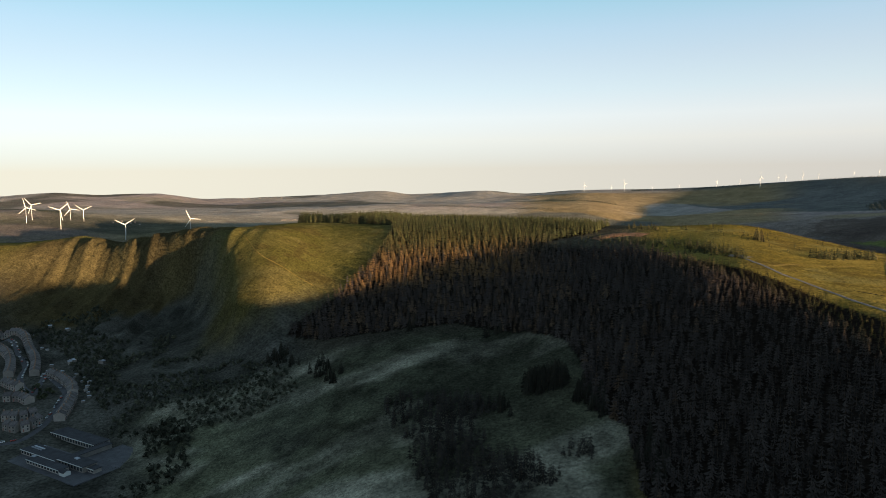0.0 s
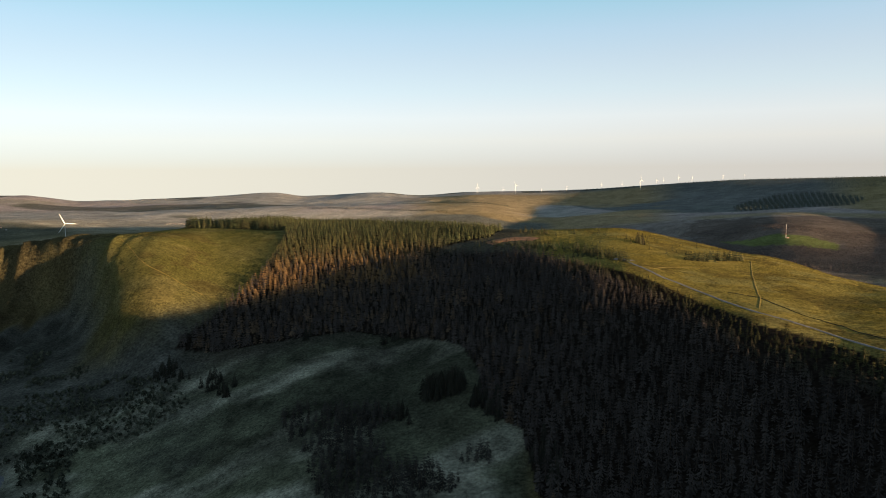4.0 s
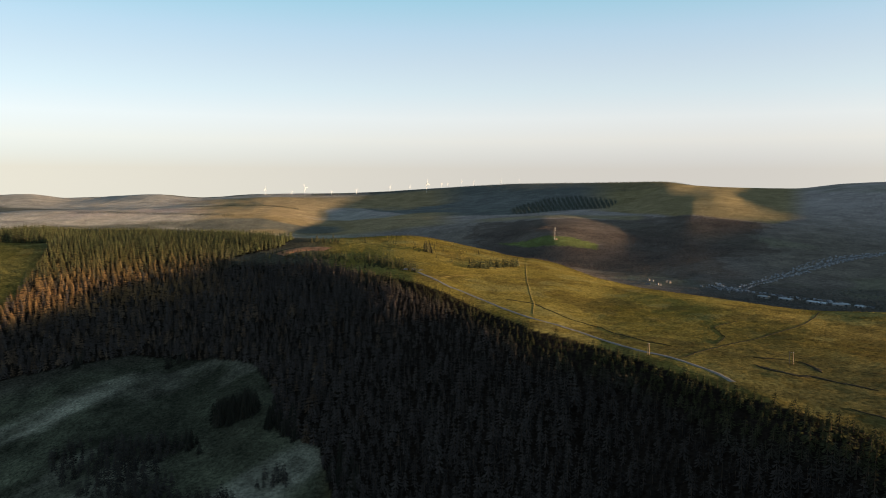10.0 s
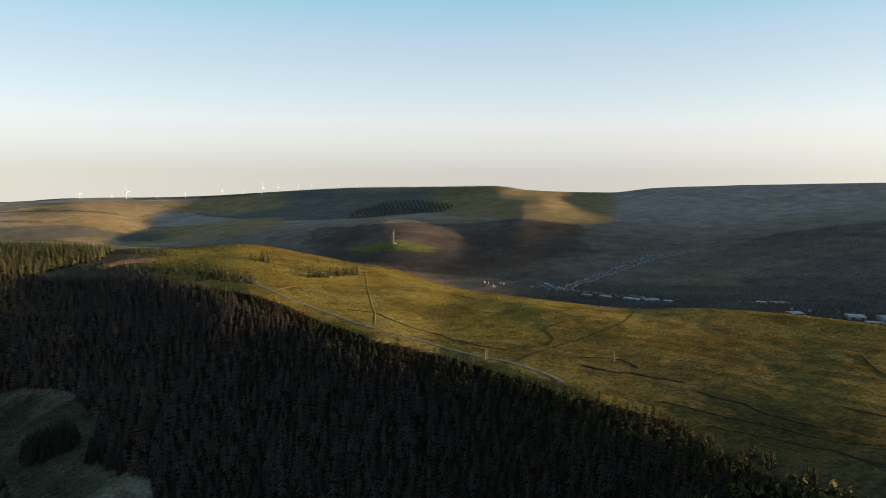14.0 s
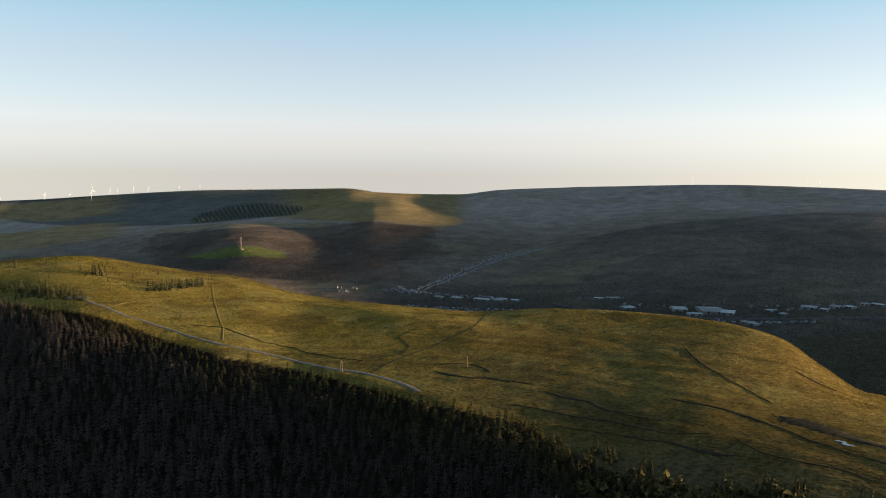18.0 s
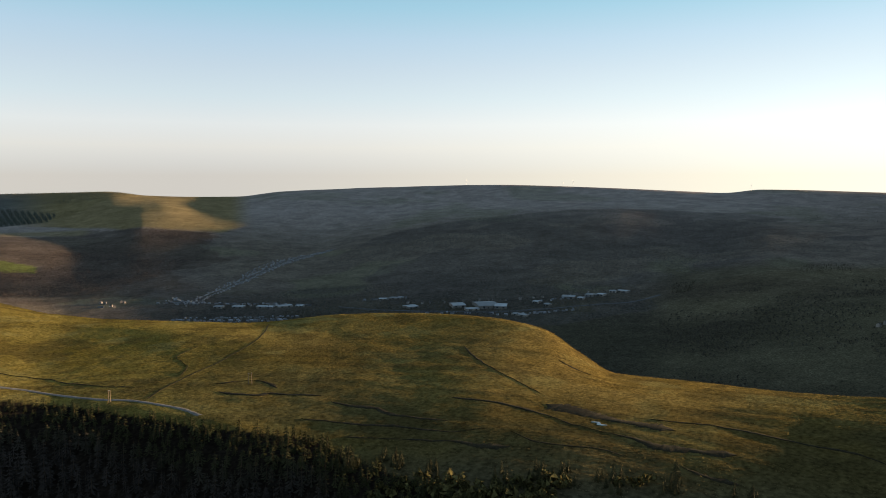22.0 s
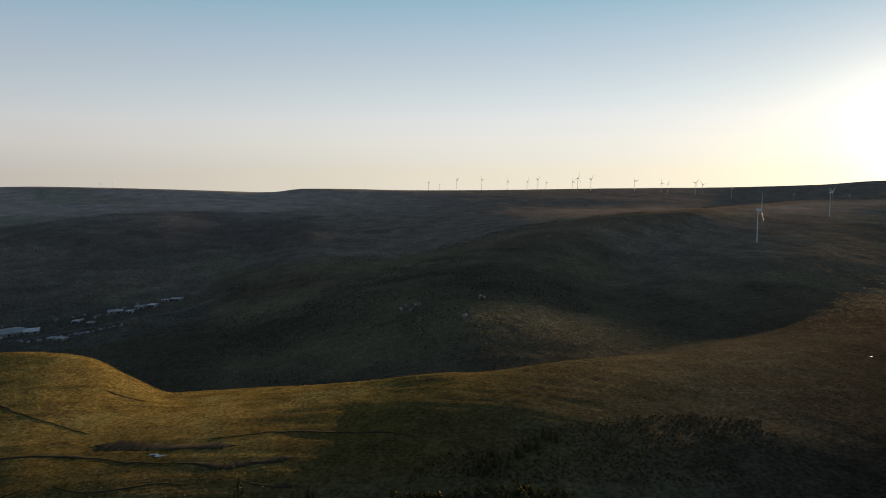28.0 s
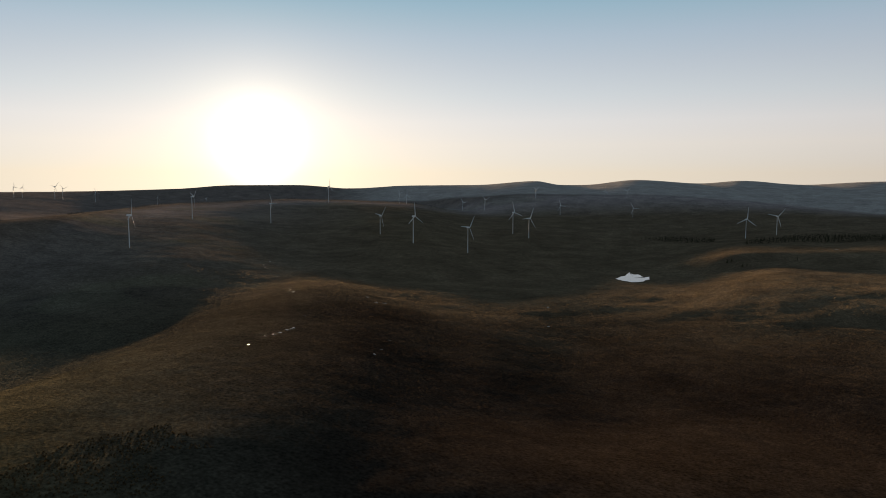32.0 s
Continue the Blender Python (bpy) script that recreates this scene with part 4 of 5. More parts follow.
for a0, r0, n in ((11.3, 445, 14), (12.6, 425, 14), (16.4, 375, 8), (17.6, 356, 12), (-10.2, 585, 13), (-9.2, 562, 9), (-13.6, 640, 14), (-12.8, 622, 8), (5.0, 440, 6), (-2.2, 628, 3), (4.2, 588, 4)):
    for k in range(n):
        conifer(a0 + rs.uniform(-0.9, 0.9), r0 + rs.uniform(-13, 13), rs.uniform(6, 12), "dark spruce in a small clump on rough grass", "small clumps", M_NEEDLE_DARK)
for a0, r0, n in ((61, 306, 12), (64.5, 302, 12), (68.5, 290, 8), (74, 282, 8), (76.5, 284, 9), (79.3, 286, 10), (83, 288, 8), (87.8, 291, 8), (88.6, 296, 5), (93.5, 287, 5), (108.5, 312, 9), (110, 318, 10), (112.5, 330, 10), (113.8, 345, 8)):
    for k in range(n):
        conifer(a0 + rs.uniform(-1.1, 1.1), r0 + rs.uniform(-9, 8), rs.uniform(3.5, 8), "young olive spruce at the foot of the moor", "moor edge trees")
for a_, r_, h_ in ((175.2, 1768, 11), (175.5, 1775, 9), (176.3, 1735, 9), (176.6, 1742, 8), (180.0, 1789, 8)):
    conifer(a_, r_, h_, "lone dark tree on the southern moor")

# ---- tracks, paths and ditches ----
M_TRACK = material("gravel_track", (0.155, 0.146, 0.14), 0.9, scale=0.3, vary=0.3, fine=4.0, bump=0.05, spec=0.05)
M_PEAT = material("bare_peat", (0.030, 0.024, 0.014), 0.95, scale=0.3, vary=0.4, fine=2.0, bump=0.1, spec=0.05)
M_STRAW = material("dry_path_grass", (0.170, 0.124, 0.034), 0.95, scale=0.2, vary=0.3, fine=1.5, bump=0.1, spec=0.05)
M_EARTH = material("red_earth", (0.26, 0.13, 0.07), 0.95, scale=0.1, vary=0.35, fine=1.0, bump=0.1, spec=0.05)
M_WATER = material("still_water", (0.03, 0.035, 0.04), 0.06, scale=0.5, vary=0.1, spec=0.6)
M_TARMAC = material("tarmac", (0.075, 0.075, 0.082), 0.85, scale=0.2, vary=0.25, fine=3.0)


LAID = []


def strip(name, points, width, mat, label, category, lift=0.22, rough=0.25, kind="structure"):
    """A strip of ground laid along headings and distances, with an uneven edge and a raised crown."""
    px, py = polar(*(np.array(v, float) for v in zip(*points)))
    d = np.append(0, np.cumsum(np.hypot(np.diff(px), np.diff(py))))
    q = np.linspace(0, d[-1], max(4, int(d[-1] / 3.5)))
    px, py = smooth_through(d, px, q), smooth_through(d, py, q)
    px, py = px + 1.2 * fbm(q, q * 0, 30, 2, 7), py + 1.2 * fbm(q, q * 0 + 9, 30, 2, 8)
    tx_, ty_ = np.gradient(px), np.gradient(py)
    n = np.hypot(tx_, ty_)
    nx, ny = -ty_ / n, tx_ / n
    LAID.append(np.stack([px, py, px * 0 + width / 2 + 0.8], -1))
    rows = []
    for side in (-1, -0.5, 0, 0.5, 1):
        w = width / 2 * side * (1 + rough * rs.uniform(-1, 1, len(q)))
        x_, y_ = px + nx * w, py + ny * w
        rows.append(np.stack([x_, y_, height(x_, y_) + lift * (1 if abs(side) < 1 else -0.6)], -1))
    v = np.stack(rows, 1).reshape(-1, 3)
    f = [(i * 5 + j, i * 5 + j + 1, i * 5 + j + 6, i * 5 + j + 5) for i in range(len(q) - 1) for j in range(4)]
    return tagged(sheet(name, v, f, mat), label, category, kind=kind)


def ditch(name, points, width, label):
    """A broken, winding strip of bare peat laid on the ground, widened to look like a ditch's dark bank from the
    camera; it pinches out here and there.
    """
    px, py = polar(*(np.array(v, float) for v in zip(*points)))
    d = np.append(0, np.cumsum(np.hypot(np.diff(px), np.diff(py))))
    q = np.arange(0, d[-1], 0.9)
    px, py = smooth_through(d, px, q), smooth_through(d, py, q)
    seed = rs.randint(1, 400)
    px, py = px + 2.2 * fbm(q, q * 0, 16, 3, seed), py + 2.2 * fbm(q, q * 0 + 9, 16, 3, seed + 1)
    tx_, ty_ = np.gradient(px), np.gradient(py)
    n = np.hypot(tx_, ty_)
    nx, ny = -ty_ / n, tx_ / n
    w = width * np.clip(0.55 + 1.1 * fbm(q, q * 0 + 3, 22, 3, seed + 2), 0.05, 1.5) * np.clip(np.minimum(q, d[-1] - q) / 6, 0.1, 1)
    LAID.append(np.stack([px, py, w * 0.5], -1)[::2])
    rows = []
    for side in (-1, -0.6, 0, 0.6, 1):
        k = w / 2 * side * (1 + 0.35 * rs.uniform(-1, 1, len(q)))
        x_, y_ = px + nx * k, py + ny * k
        rows.append(np.stack([x_, y_, height(x_, y_) + (-0.15 if abs(side) == 1 else 0.2) + 0.1 * rs.uniform(-1, 1, len(q))], -1))
    v = np.stack(rows, 1).reshape(-1, 3)
    f = [(i * 5 + j, i * 5 + j + 1, i * 5 + j + 6, i * 5 + j + 5) for i in range(len(q) - 1) for j in range(4)]
    return tagged(sheet(name, v, f, M_PEAT), label, "ditch", kind="structure")


strip("track", [(22.6, 692), (23.1, 682), (24.0, 658), (24.9, 638), (25.9, 616), (27.5, 592), (29.5, 556), (31.2, 528), (32.7, 508), (35.2, 488), (37.4, 475), (38.9, 462),
                (40.1, 451), (42.1, 438), (44.2, 428), (46.4, 412), (48.1, 399), (49.0, 389)], 3.8, M_TRACK, "pale gravel track along the wood's edge", "track")
strip("bare_patch", [(22.4, 690), (23.1, 686), (23.8, 680)], 14, M_TRACK, "pale gravel turning place beside the track", "track")
strip("grass_path", [(32.5, 803), (32.5, 740), (32.6, 696), (32.8, 628), (33.1, 567), (33.2, 520)], 1.4, M_STRAW, "worn straw-coloured path over the moor", "path", lift=0.18)
strip("plateau_path", [(32.0, 800), (31.8, 870), (31.4, 940), (30.8, 1000)], 2.5, M_STRAW, "worn straw-coloured path along the moor's shoulder", "path", lift=0.3)
strip("field_path", [(25.0, 640), (26.5, 668), (28.5, 690), (30.5, 715)], 2.4, M_STRAW, "faint pale path through the moor grass", "path", lift=0.18)
strip("hill_path", [(-16.2, 915), (-15.6, 870), (-14.9, 826), (-14.0, 800), (-12.4, 776), (-10.6, 758)], 1.3, M_STRAW, "worn pale path down the lit hill", "path")
strip("dark_path", [(45.3, 431), (46.4, 448), (48.2, 471), (50.9, 512), (53.2, 561), (54.1, 609), (54.4, 656)], 1.3, M_PEAT, "dark worn path across the moor", "path", lift=0.15)
ditch("peat_ditch", [(30.6, 575), (33.2, 563), (34.2, 544), (36.3, 517), (38.2, 501), (41.3, 472), (44.2, 458)], 2.0, "dark wet ditch in the moor grass")
ditch("peat_ditch", [(50.2, 446), (51.7, 449), (53.6, 447), (54.4, 440), (55.0, 428)], 4.0, "dark curved peat ditch on the moor")
ditch("peat_ditch", [(50.4, 430), (51.8, 424), (53.6, 418), (54.4, 421), (56.2, 415), (58.6, 408)], 5.5, "dark eroded peat ditch on the moor")
ditch("peat_ditch", [(59.4, 398), (61.1, 389), (63.0, 380), (65.0, 366), (66.5, 361), (69.5, 352)], 4.5, "dark eroded peat ditch on the moor")
ditch("peat_ditch", [(57, 372), (60, 362), (64.2, 351), (66.4, 344), (69.8, 337), (72.6, 340)], 2.6, "dark eroded peat ditch on the moor")
ditch("peat_ditch", [(69.6, 394), (71.6, 389), (74.0, 381), (76.5, 371), (78.0, 362), (79.2, 356), (80.4, 350)], 4.0, "long dark peat ditch across the moor")
ditch("peat_hag", [(79.8, 353), (82.6, 343), (85.6, 334), (87.7, 330), (89.6, 330), (92.6, 332)], 9.0, "broad dark hollow of bare peat")
ditch("peat_hag", [(77.5, 388), (79.5, 380), (81.5, 370), (84.5, 362), (88, 356)], 14.0, "broad dark hollow of bare peat by a pool")
ditch("peat_hag", [(60.5, 340), (63.5, 334), (66.0, 330), (69.9, 324), (72.7, 318), (74.6, 316)], 11.0, "broad dark hollow of bare peat")
ditch("peat_ditch", [(74.5, 336), (77.3, 322), (80.9, 320), (84, 314)], 2.4, "narrow dark peat ditch on the moor")
ditch("peat_ditch", [(88.5, 312), (90.6, 306), (93, 303)], 5.0, "short dark peat cut near the moor's edge")
ditch("scar", [(78.4, 500), (79.4, 487), (80.4, 478), (81.0, 474)], 6.0, "dark eroded scar on the knoll's edge")
ditch("peat_ditch", [(86, 372), (90, 374), (94, 366), (98, 360), (104, 345)], 2.6, "dark peat ditch near the moor's edge")
ditch("sheep_path", [(70.5, 520), (72.3, 470), (74.5, 435), (77, 410)], 2.0, "faint dark sheep path over the knoll")
ditch("sheep_path", [(47.5, 470), (48.2, 500), (47.4, 530), (49, 560)], 0.8, "faint dark winding path over the moor")
strip("clear_felled_ground", [(12.3, 850), (13.5, 862), (15, 862), (16.2, 850)], 26, M_EARTH, "bare red-brown earth on the plateau", "earth", lift=0.5)


# ---- water ----
def pool(name, points, z, label, category):
    v = [(*polar(a_, r_), z) for a_, r_ in points]
    c = np.mean(np.array(v, float), 0)
    ring = []
    for i in range(len(v)):
        p, q = np.array(v[i], float), np.array(v[(i + 1) % len(v)], float)
        for k in range(4):
            w = p + (q - p) * k / 4
            ring.append(w + np.append(rs.uniform(-1, 1, 2), 0) * 0.03 * np.linalg.norm(w - c))
    ring = [tuple(p) for p in ring]
    n = len(ring)
    return tagged(sheet(name, ring + [tuple(c)], [(i, (i + 1) % n, n) for i in range(n)], M_WATER, smooth=False), label, category, kind="structure")


pool("lake", [(166.9, 1625), (167.3, 1672), (167.7, 1690), (167.9, 1760), (168.2, 1716), (168.7, 1722), (169.1, 1668), (169.5, 1690), (169.5, 1640), (169.0, 1600), (168.2, 1580), (167.4, 1604)],
     LAKE_Z + 0.3, "small pale lake on the dark moor", "lake")


def puddle(a_, r_, across, deep, turn=0.0, label="rain puddle shining on the dark moor"):
    c = spot(a_, r_)
    pts = []
    for k in range(12):
        b = 2 * math.pi * k / 12
        w = rs.uniform(0.7, 1.15)
        x_, y_ = across * w * math.cos(b), deep * w * math.sin(b)
        t_ = radians(turn)
        pts.append((c.x + x_ * math.cos(t_) - y_ * math.sin(t_), c.y + x_ * math.sin(t_) + y_ * math.cos(t_)))
    v = [(px, py, float(height(px, py)) + 0.12) for px, py in pts] + [(c.x, c.y, c.z + 0.2)]
    f = [(i, (i + 1) % 12, 12) for i in range(12)]
    tagged(sheet("puddle", v, f, M_WATER, smooth=False), label, "puddle", "moor puddles", kind="structure")


for a_, r_, w_, d_ in ((161.5, 1164, 4, 9), (161.6, 1005, 4, 5), (182.5, 1949, 22, 10), (182.0, 1955, 10, 6), (136.6, 646, 3, 5), (138.0, 691, 2.2, 5), (138.7, 700, 4, 3), (139.2, 712, 4, 6), (139.8, 728, 5, 5),
                       (140.3, 741, 3, 6), (140.1, 735, 3, 4), (140.5, 1051, 5, 9), (140.2, 1090, 4, 8), (139.9, 1170, 3, 9), (138.8, 1669, 6, 22), (138.3, 1609, 5, 16), (138.4, 1570, 4, 12), (138.8, 1520, 4, 12),
                       (139.3, 1448, 5, 12), (139.0, 1480, 4, 10), (141.9, 1276, 4, 9), (141.9, 1330, 3, 9), (142.0, 1420, 3, 9), (142.1, 1600, 3, 12), (142.4, 1800, 5, 22), (146.5, 1082, 4, 8), (147.9, 1041, 8, 5), (147.2, 1030, 7, 5),
                       (141.3, 823, 2, 5), (148.2, 726, 2, 3), (147.5, 668, 3, 2), (146.9, 638, 3, 4), (145.0, 1550, 3, 9), (164.0, 2050, 4, 15), (163.6, 2200, 4, 15)):
    k = 0.62 if r_ < 1200 else 0.36
    puddle(a_, r_, w_ * k * 0.8, d_ * k * 0.55, -a_)
for a_, r_, w_, d_ in ((81.6, 358, 2.2, 1.2), (82.1, 354, 2.8, 1.4), (81.9, 356, 0.9, 3.0)):
    puddle(a_, r_, w_, d_, -a_, "small pool of water in the peat")


# ---- wind turbines ----
def tube(bm, r0, r1, z0, z1, n=12, x0=0.0, y0=0.0):
    lo = [bm.verts.new((x0 + r0 * math.cos(2 * math.pi * k / n), y0 + r0 * math.sin(2 * math.pi * k / n), z0)) for k in range(n)]
    hi = [bm.verts.new((x0 + r1 * math.cos(2 * math.pi * k / n), y0 + r1 * math.sin(2 * math.pi * k / n), z1)) for k in range(n)]
    for k in range(n):
        bm.faces.new((lo[k], lo[(k + 1) % n], hi[(k + 1) % n], hi[k]))
    bm.faces.new(hi)
    bm.faces.new(lo[::-1])


def box(bm, x0, x1, y0, y1, z0, z1, taper=0.0):
    t = taper
    v = [bm.verts.new(p) for p in ((x0, y0, z0), (x1, y0, z0), (x1, y1, z0), (x0, y1, z0), (x0 + t, y0 + t, z1), (x1 - t, y0 + t, z1), (x1 - t, y1 - t, z1), (x0 + t, y1 - t, z1))]
    for q in ((3, 2, 1, 0), (4, 5, 6, 7), (0, 1, 5, 4), (1, 2, 6, 5), (2, 3, 7, 6), (3, 0, 4, 7)):
        bm.faces.new([v[i] for i in q])


def to_mesh(name, build):
    bm = bmesh.new()
    build(bm)
    me = bpy.data.meshes.new(name)
    bm.to_mesh(me)
    bm.free()
    return me


def blade_shape(bm):
    """A blade of length 1 along +z, twisted and tapered, with thickness."""
    rings = []
    for k in range(9):
        z = k / 8
        chord = 0.035 if k == 0 else 0.085 * (1 - 0.85 * z) + 0.01
        twist, thick = radians(18 * (1 - z)), 0.22 if k else 0.8
        ring = []
        for x_, y_ in ((-0.3, 0), (0, 0.5), (0.7, 0), (0, -0.5)):
            px, py = chord * x_, chord * thick * y_
            ring.append(bm.verts.new((px * math.cos(twist) - py * math.sin(twist), px * math.sin(twist) + py * math.cos(twist), z)))
        rings.append(ring)
    for a_, b_ in zip(rings, rings[1:]):
        for k in range(4):
            bm.faces.new((a_[k], a_[(k + 1) % 4], b_[(k + 1) % 4], b_[k]))
    bm.faces.new(rings[-1])


TOWER = to_mesh("tower", lambda bm: tube(bm, 0.026, 0.015, 0, 1, 14))
NACELLE = to_mesh("nacelle", lambda bm: box(bm, -0.026, 0.026, -0.05, 0.075, -0.024, 0.028, 0.007))
HUB = to_mesh("hub", lambda bm: tube(bm, 0.026, 0.008, 0, 0.05, 10))
BLADE = to_mesh("blade", blade_shape)


def wind_turbine(a_, r_, hub, span, phase, face, label, group):
    """face: the heading to which the rotor looks."""
    t = thing("wind_turbine", spot(a_, r_, -1.0), label, "wind turbine", group, -face)
    part("tower", TOWER, M_WHITE, t, size=(hub * 0.62, hub * 0.62, hub))
    part("nacelle", NACELLE, M_WHITE, t, place=Vector((0, 0, hub)), size=(hub, hub, hub))
    h = part("hub", HUB, M_WHITE, t, place=Matrix.Translation((0, 0.07 * hub, hub)) @ pose(0, 0, 0, -90), size=(hub, hub, hub))
    for k in range(3):
        part("blade", BLADE, M_WHITE, t, place=Matrix.Translation((0, 0.09 * hub, hub)) @ pose(0, 0, 0, 0, phase + 120 * k, 0), size=(span, span, span))


for a_, r_, hub, span, phase in ((-30.7, 2240, 44, 26, 12), (-30.35, 2300, 44, 26, 40), (-28.6, 2080, 52, 28, 70), (-27.95, 2330, 34, 25, 20), (-27.1, 2330, 34, 25, 55), (-24.4, 1900, 40, 26, 62), (-19.8, 2060, 36, 28, 25)):
    wind_turbine(a_, r_, hub, span, phase, 150, "white wind turbine lit by low sun on a green hill", "hill wind farm")
for k, (a_, px) in enumerate(((11.4, 13), (13.5, 8), (14.5, 15), (16.6, 7), (18.6, 9), (21.3, 10), (22.9, 8), (25.5, 10), (26.0, 9), (27.1, 11), (28.1, 9), (30.3, 8), (31.8, 8))):
    wind_turbine(a_, 4330 - 15 * k, px * 3.3, px * 1.8, 17 * k, 140, "distant white wind turbine on the far skyline", "north skyline wind farm")
wind_turbine(24.3, 4080, 56, 30, 10, 140, "tall white wind turbine on the far hill", "north skyline wind farm")
for k, (a_, px) in enumerate(((70.4, 7), (78.2, 6), (79.0, 8), (92.2, 7), (103.0, 14), (103.9, 10), (105.3, 18), (107.3, 18), (109.4, 16), (111.0, 15), (111.8, 18), (112.5, 13), (114.6, 15), (115.0, 21), (116.0, 19), (119.4, 17),
                              (121.4, 15), (121.9, 14), (123.9, 18), (124.4, 16), (126.5, 14), (130.7, 11), (134.2, 10))):
    rr_ = float(np.interp(a_, [60, 78, 90, 103, 117, 132], [3980, 3590, 3490, 3540, 3790, 3990]))
    wind_turbine(a_, rr_, px * rr_ / 1241 + 4, px * 1.7, 29 * k, 175 - 0.3 * (a_ - 110), "distant wind turbine against the evening sky", "west skyline wind farm")
for k, (a_, r_, hub, span) in enumerate(((128.5, 1754, 88, 44), (133.1, 2480, 88, 44), (139.0, 2520, 80, 42), (143.6, 3300, 88, 44), (147.7, 2150, 66, 40), (149.3, 3420, 60, 36), (150.4, 1985, 90, 44), (154.9, 1903, 82, 42),
                                         (156.3, 3400, 60, 36), (158.6, 2396, 86, 44), (159.9, 2299, 76, 42), (160.4, 3500, 50, 34), (162.4, 3117, 50, 34), (165.9, 3450, 40, 30), (167.6, 3450, 40, 30), (168.1, 3015, 44, 32), (176.4, 2325, 70, 40), (178.5, 2428, 68, 38), (154.5, 3480, 46, 34), (149.9, 3440, 52, 34))):
    wind_turbine(a_, r_, hub * 0.86, span * 0.9, 37 * k + 12, 205, "tall wind turbine on the southern moor against the sun", "moor wind farm")

# ---- mast, poles ----
M_STEEL = material("galvanised_steel", (0.28, 0.28, 0.29), 0.6, 0.3, scale=1.0, vary=0.15)
M_BRICK = material("brown_brick", (0.24, 0.16, 0.12), 0.9, scale=0.6, vary=0.2, fine=6.0)
M_RED = material("red_paint", (0.22, 0.08, 0.06), 0.6, scale=1.0, vary=0.15)
M_WOODPOLE = material("weathered_pole", (0.20, 0.14, 0.09), 0.9, scale=2.0, vary=0.3, fine=20.0)


def mast(a_, r_, tall):
    t = thing("radio_mast", spot(a_, r_, -0.4), "slim lattice radio mast on a green field", "mast")
    n = 8
    for k in range(n):
        z0, z1 = tall * k / n, tall * (k + 1) / n
        w0, w1 = 0.9 - 0.6 * k / n, 0.9 - 0.6 * (k + 1) / n
        bm = bmesh.new()
        for q in range(3):
            b0, b1 = 2 * math.pi * q / 3, 2 * math.pi * (q + 1) / 3
            for (x0, y0, z_0, x1, y1, z_1, w) in ((w0 * math.cos(b0), w0 * math.sin(b0), z0, w1 * math.cos(b0), w1 * math.sin(b0), z1, 0.08), (w0 * math.cos(b0), w0 * math.sin(b0), z0, w1 * math.cos(b1), w1 * math.sin(b1), z1, 0.04)):
                v = []
                for zz_, xx_, yy_ in ((z_0, x0, y0), (z_1, x1, y1)):
                    v.append([bm.verts.new((xx_ + w * dx, yy_ + w * dy, zz_)) for dx, dy in ((-1, -1), (1, -1), (1, 1), (-1, 1))])
                for e in range(4):
                    bm.faces.new((v[0][e], v[0][(e + 1) % 4], v[1][(e + 1) % 4], v[1][e]))
        part("lattice_section", bm, M_RED if k in (2, 5) else M_STEEL, t)
    for z in (0.72, 0.85, 0.95):
        bm = bmesh.new()
        tube(bm, 0.5, 0.5, tall * z - 0.5, tall * z + 0.5, 10, 0.8, 0)
        part("dish", bm, M_WHITE, t)
    bm = bmesh.new()
    box(bm, 3, 8, -2, 2, 0, 3.0)
    part("equipment_hut", bm, M_BRICK, t)


mast(34.75, 1962, 36)


def pole_pair(a_, r_, tall, gap, label):
    t = thing("pole_pair", spot(a_, r_, -0.3), label, "pole", turn=-a_)
    for s_ in (-1, 1):
        bm = bmesh.new()
        tube(bm, 0.2, 0.15, 0, tall, 8, s_ * gap / 2, 0)
        part("pole", bm, M_WOODPOLE, t)
    for z in (0.93,):
        bm = bmesh.new()
        box(bm, -gap / 2 - 0.5, gap / 2 + 0.5, -0.22, -0.17, tall * z - 0.12, tall * z + 0.12)
        part("crossarm", bm, M_WOODPOLE, t)
    for s_ in (-1, 0, 1):
        bm = bmesh.new()
        tube(bm, 0.06, 0.09, tall * 0.93 + 0.12, tall * 0.93 + 0.45, 6, s_ * gap / 2, -0.2)
        part("insulator", bm, M_WHITE, t)


pole_pair(42.5, 432, 7.5, 0.9, "weathered wooden pole pair beside the track")
pole_pair(52.9, 442, 7.5, 2.0, "weathered wooden pole pair on the moor")

# ---- buildings ----
M_SLATE = material("roof_slate", (0.105, 0.092, 0.090), 0.7, scale=0.6, vary=0.25, fine=4.0, object_vary=0.25)
M_RENDER = material("house_render", (0.25, 0.22, 0.20), 0.9, scale=0.5, vary=0.15, object_vary=0.35)
M_FELT = material("roof_felt", (0.034, 0.034, 0.040), 0.85, scale=0.2, vary=0.3, fine=2.0)
M_SHED = material("pale_roof_sheet", (0.27, 0.29, 0.325), 0.55, scale=0.1, vary=0.15, object_vary=0.45)
M_GLASS = material("dark_glass", (0.04, 0.045, 0.05), 0.1, spec=0.6, scale=1.0, vary=0.1)


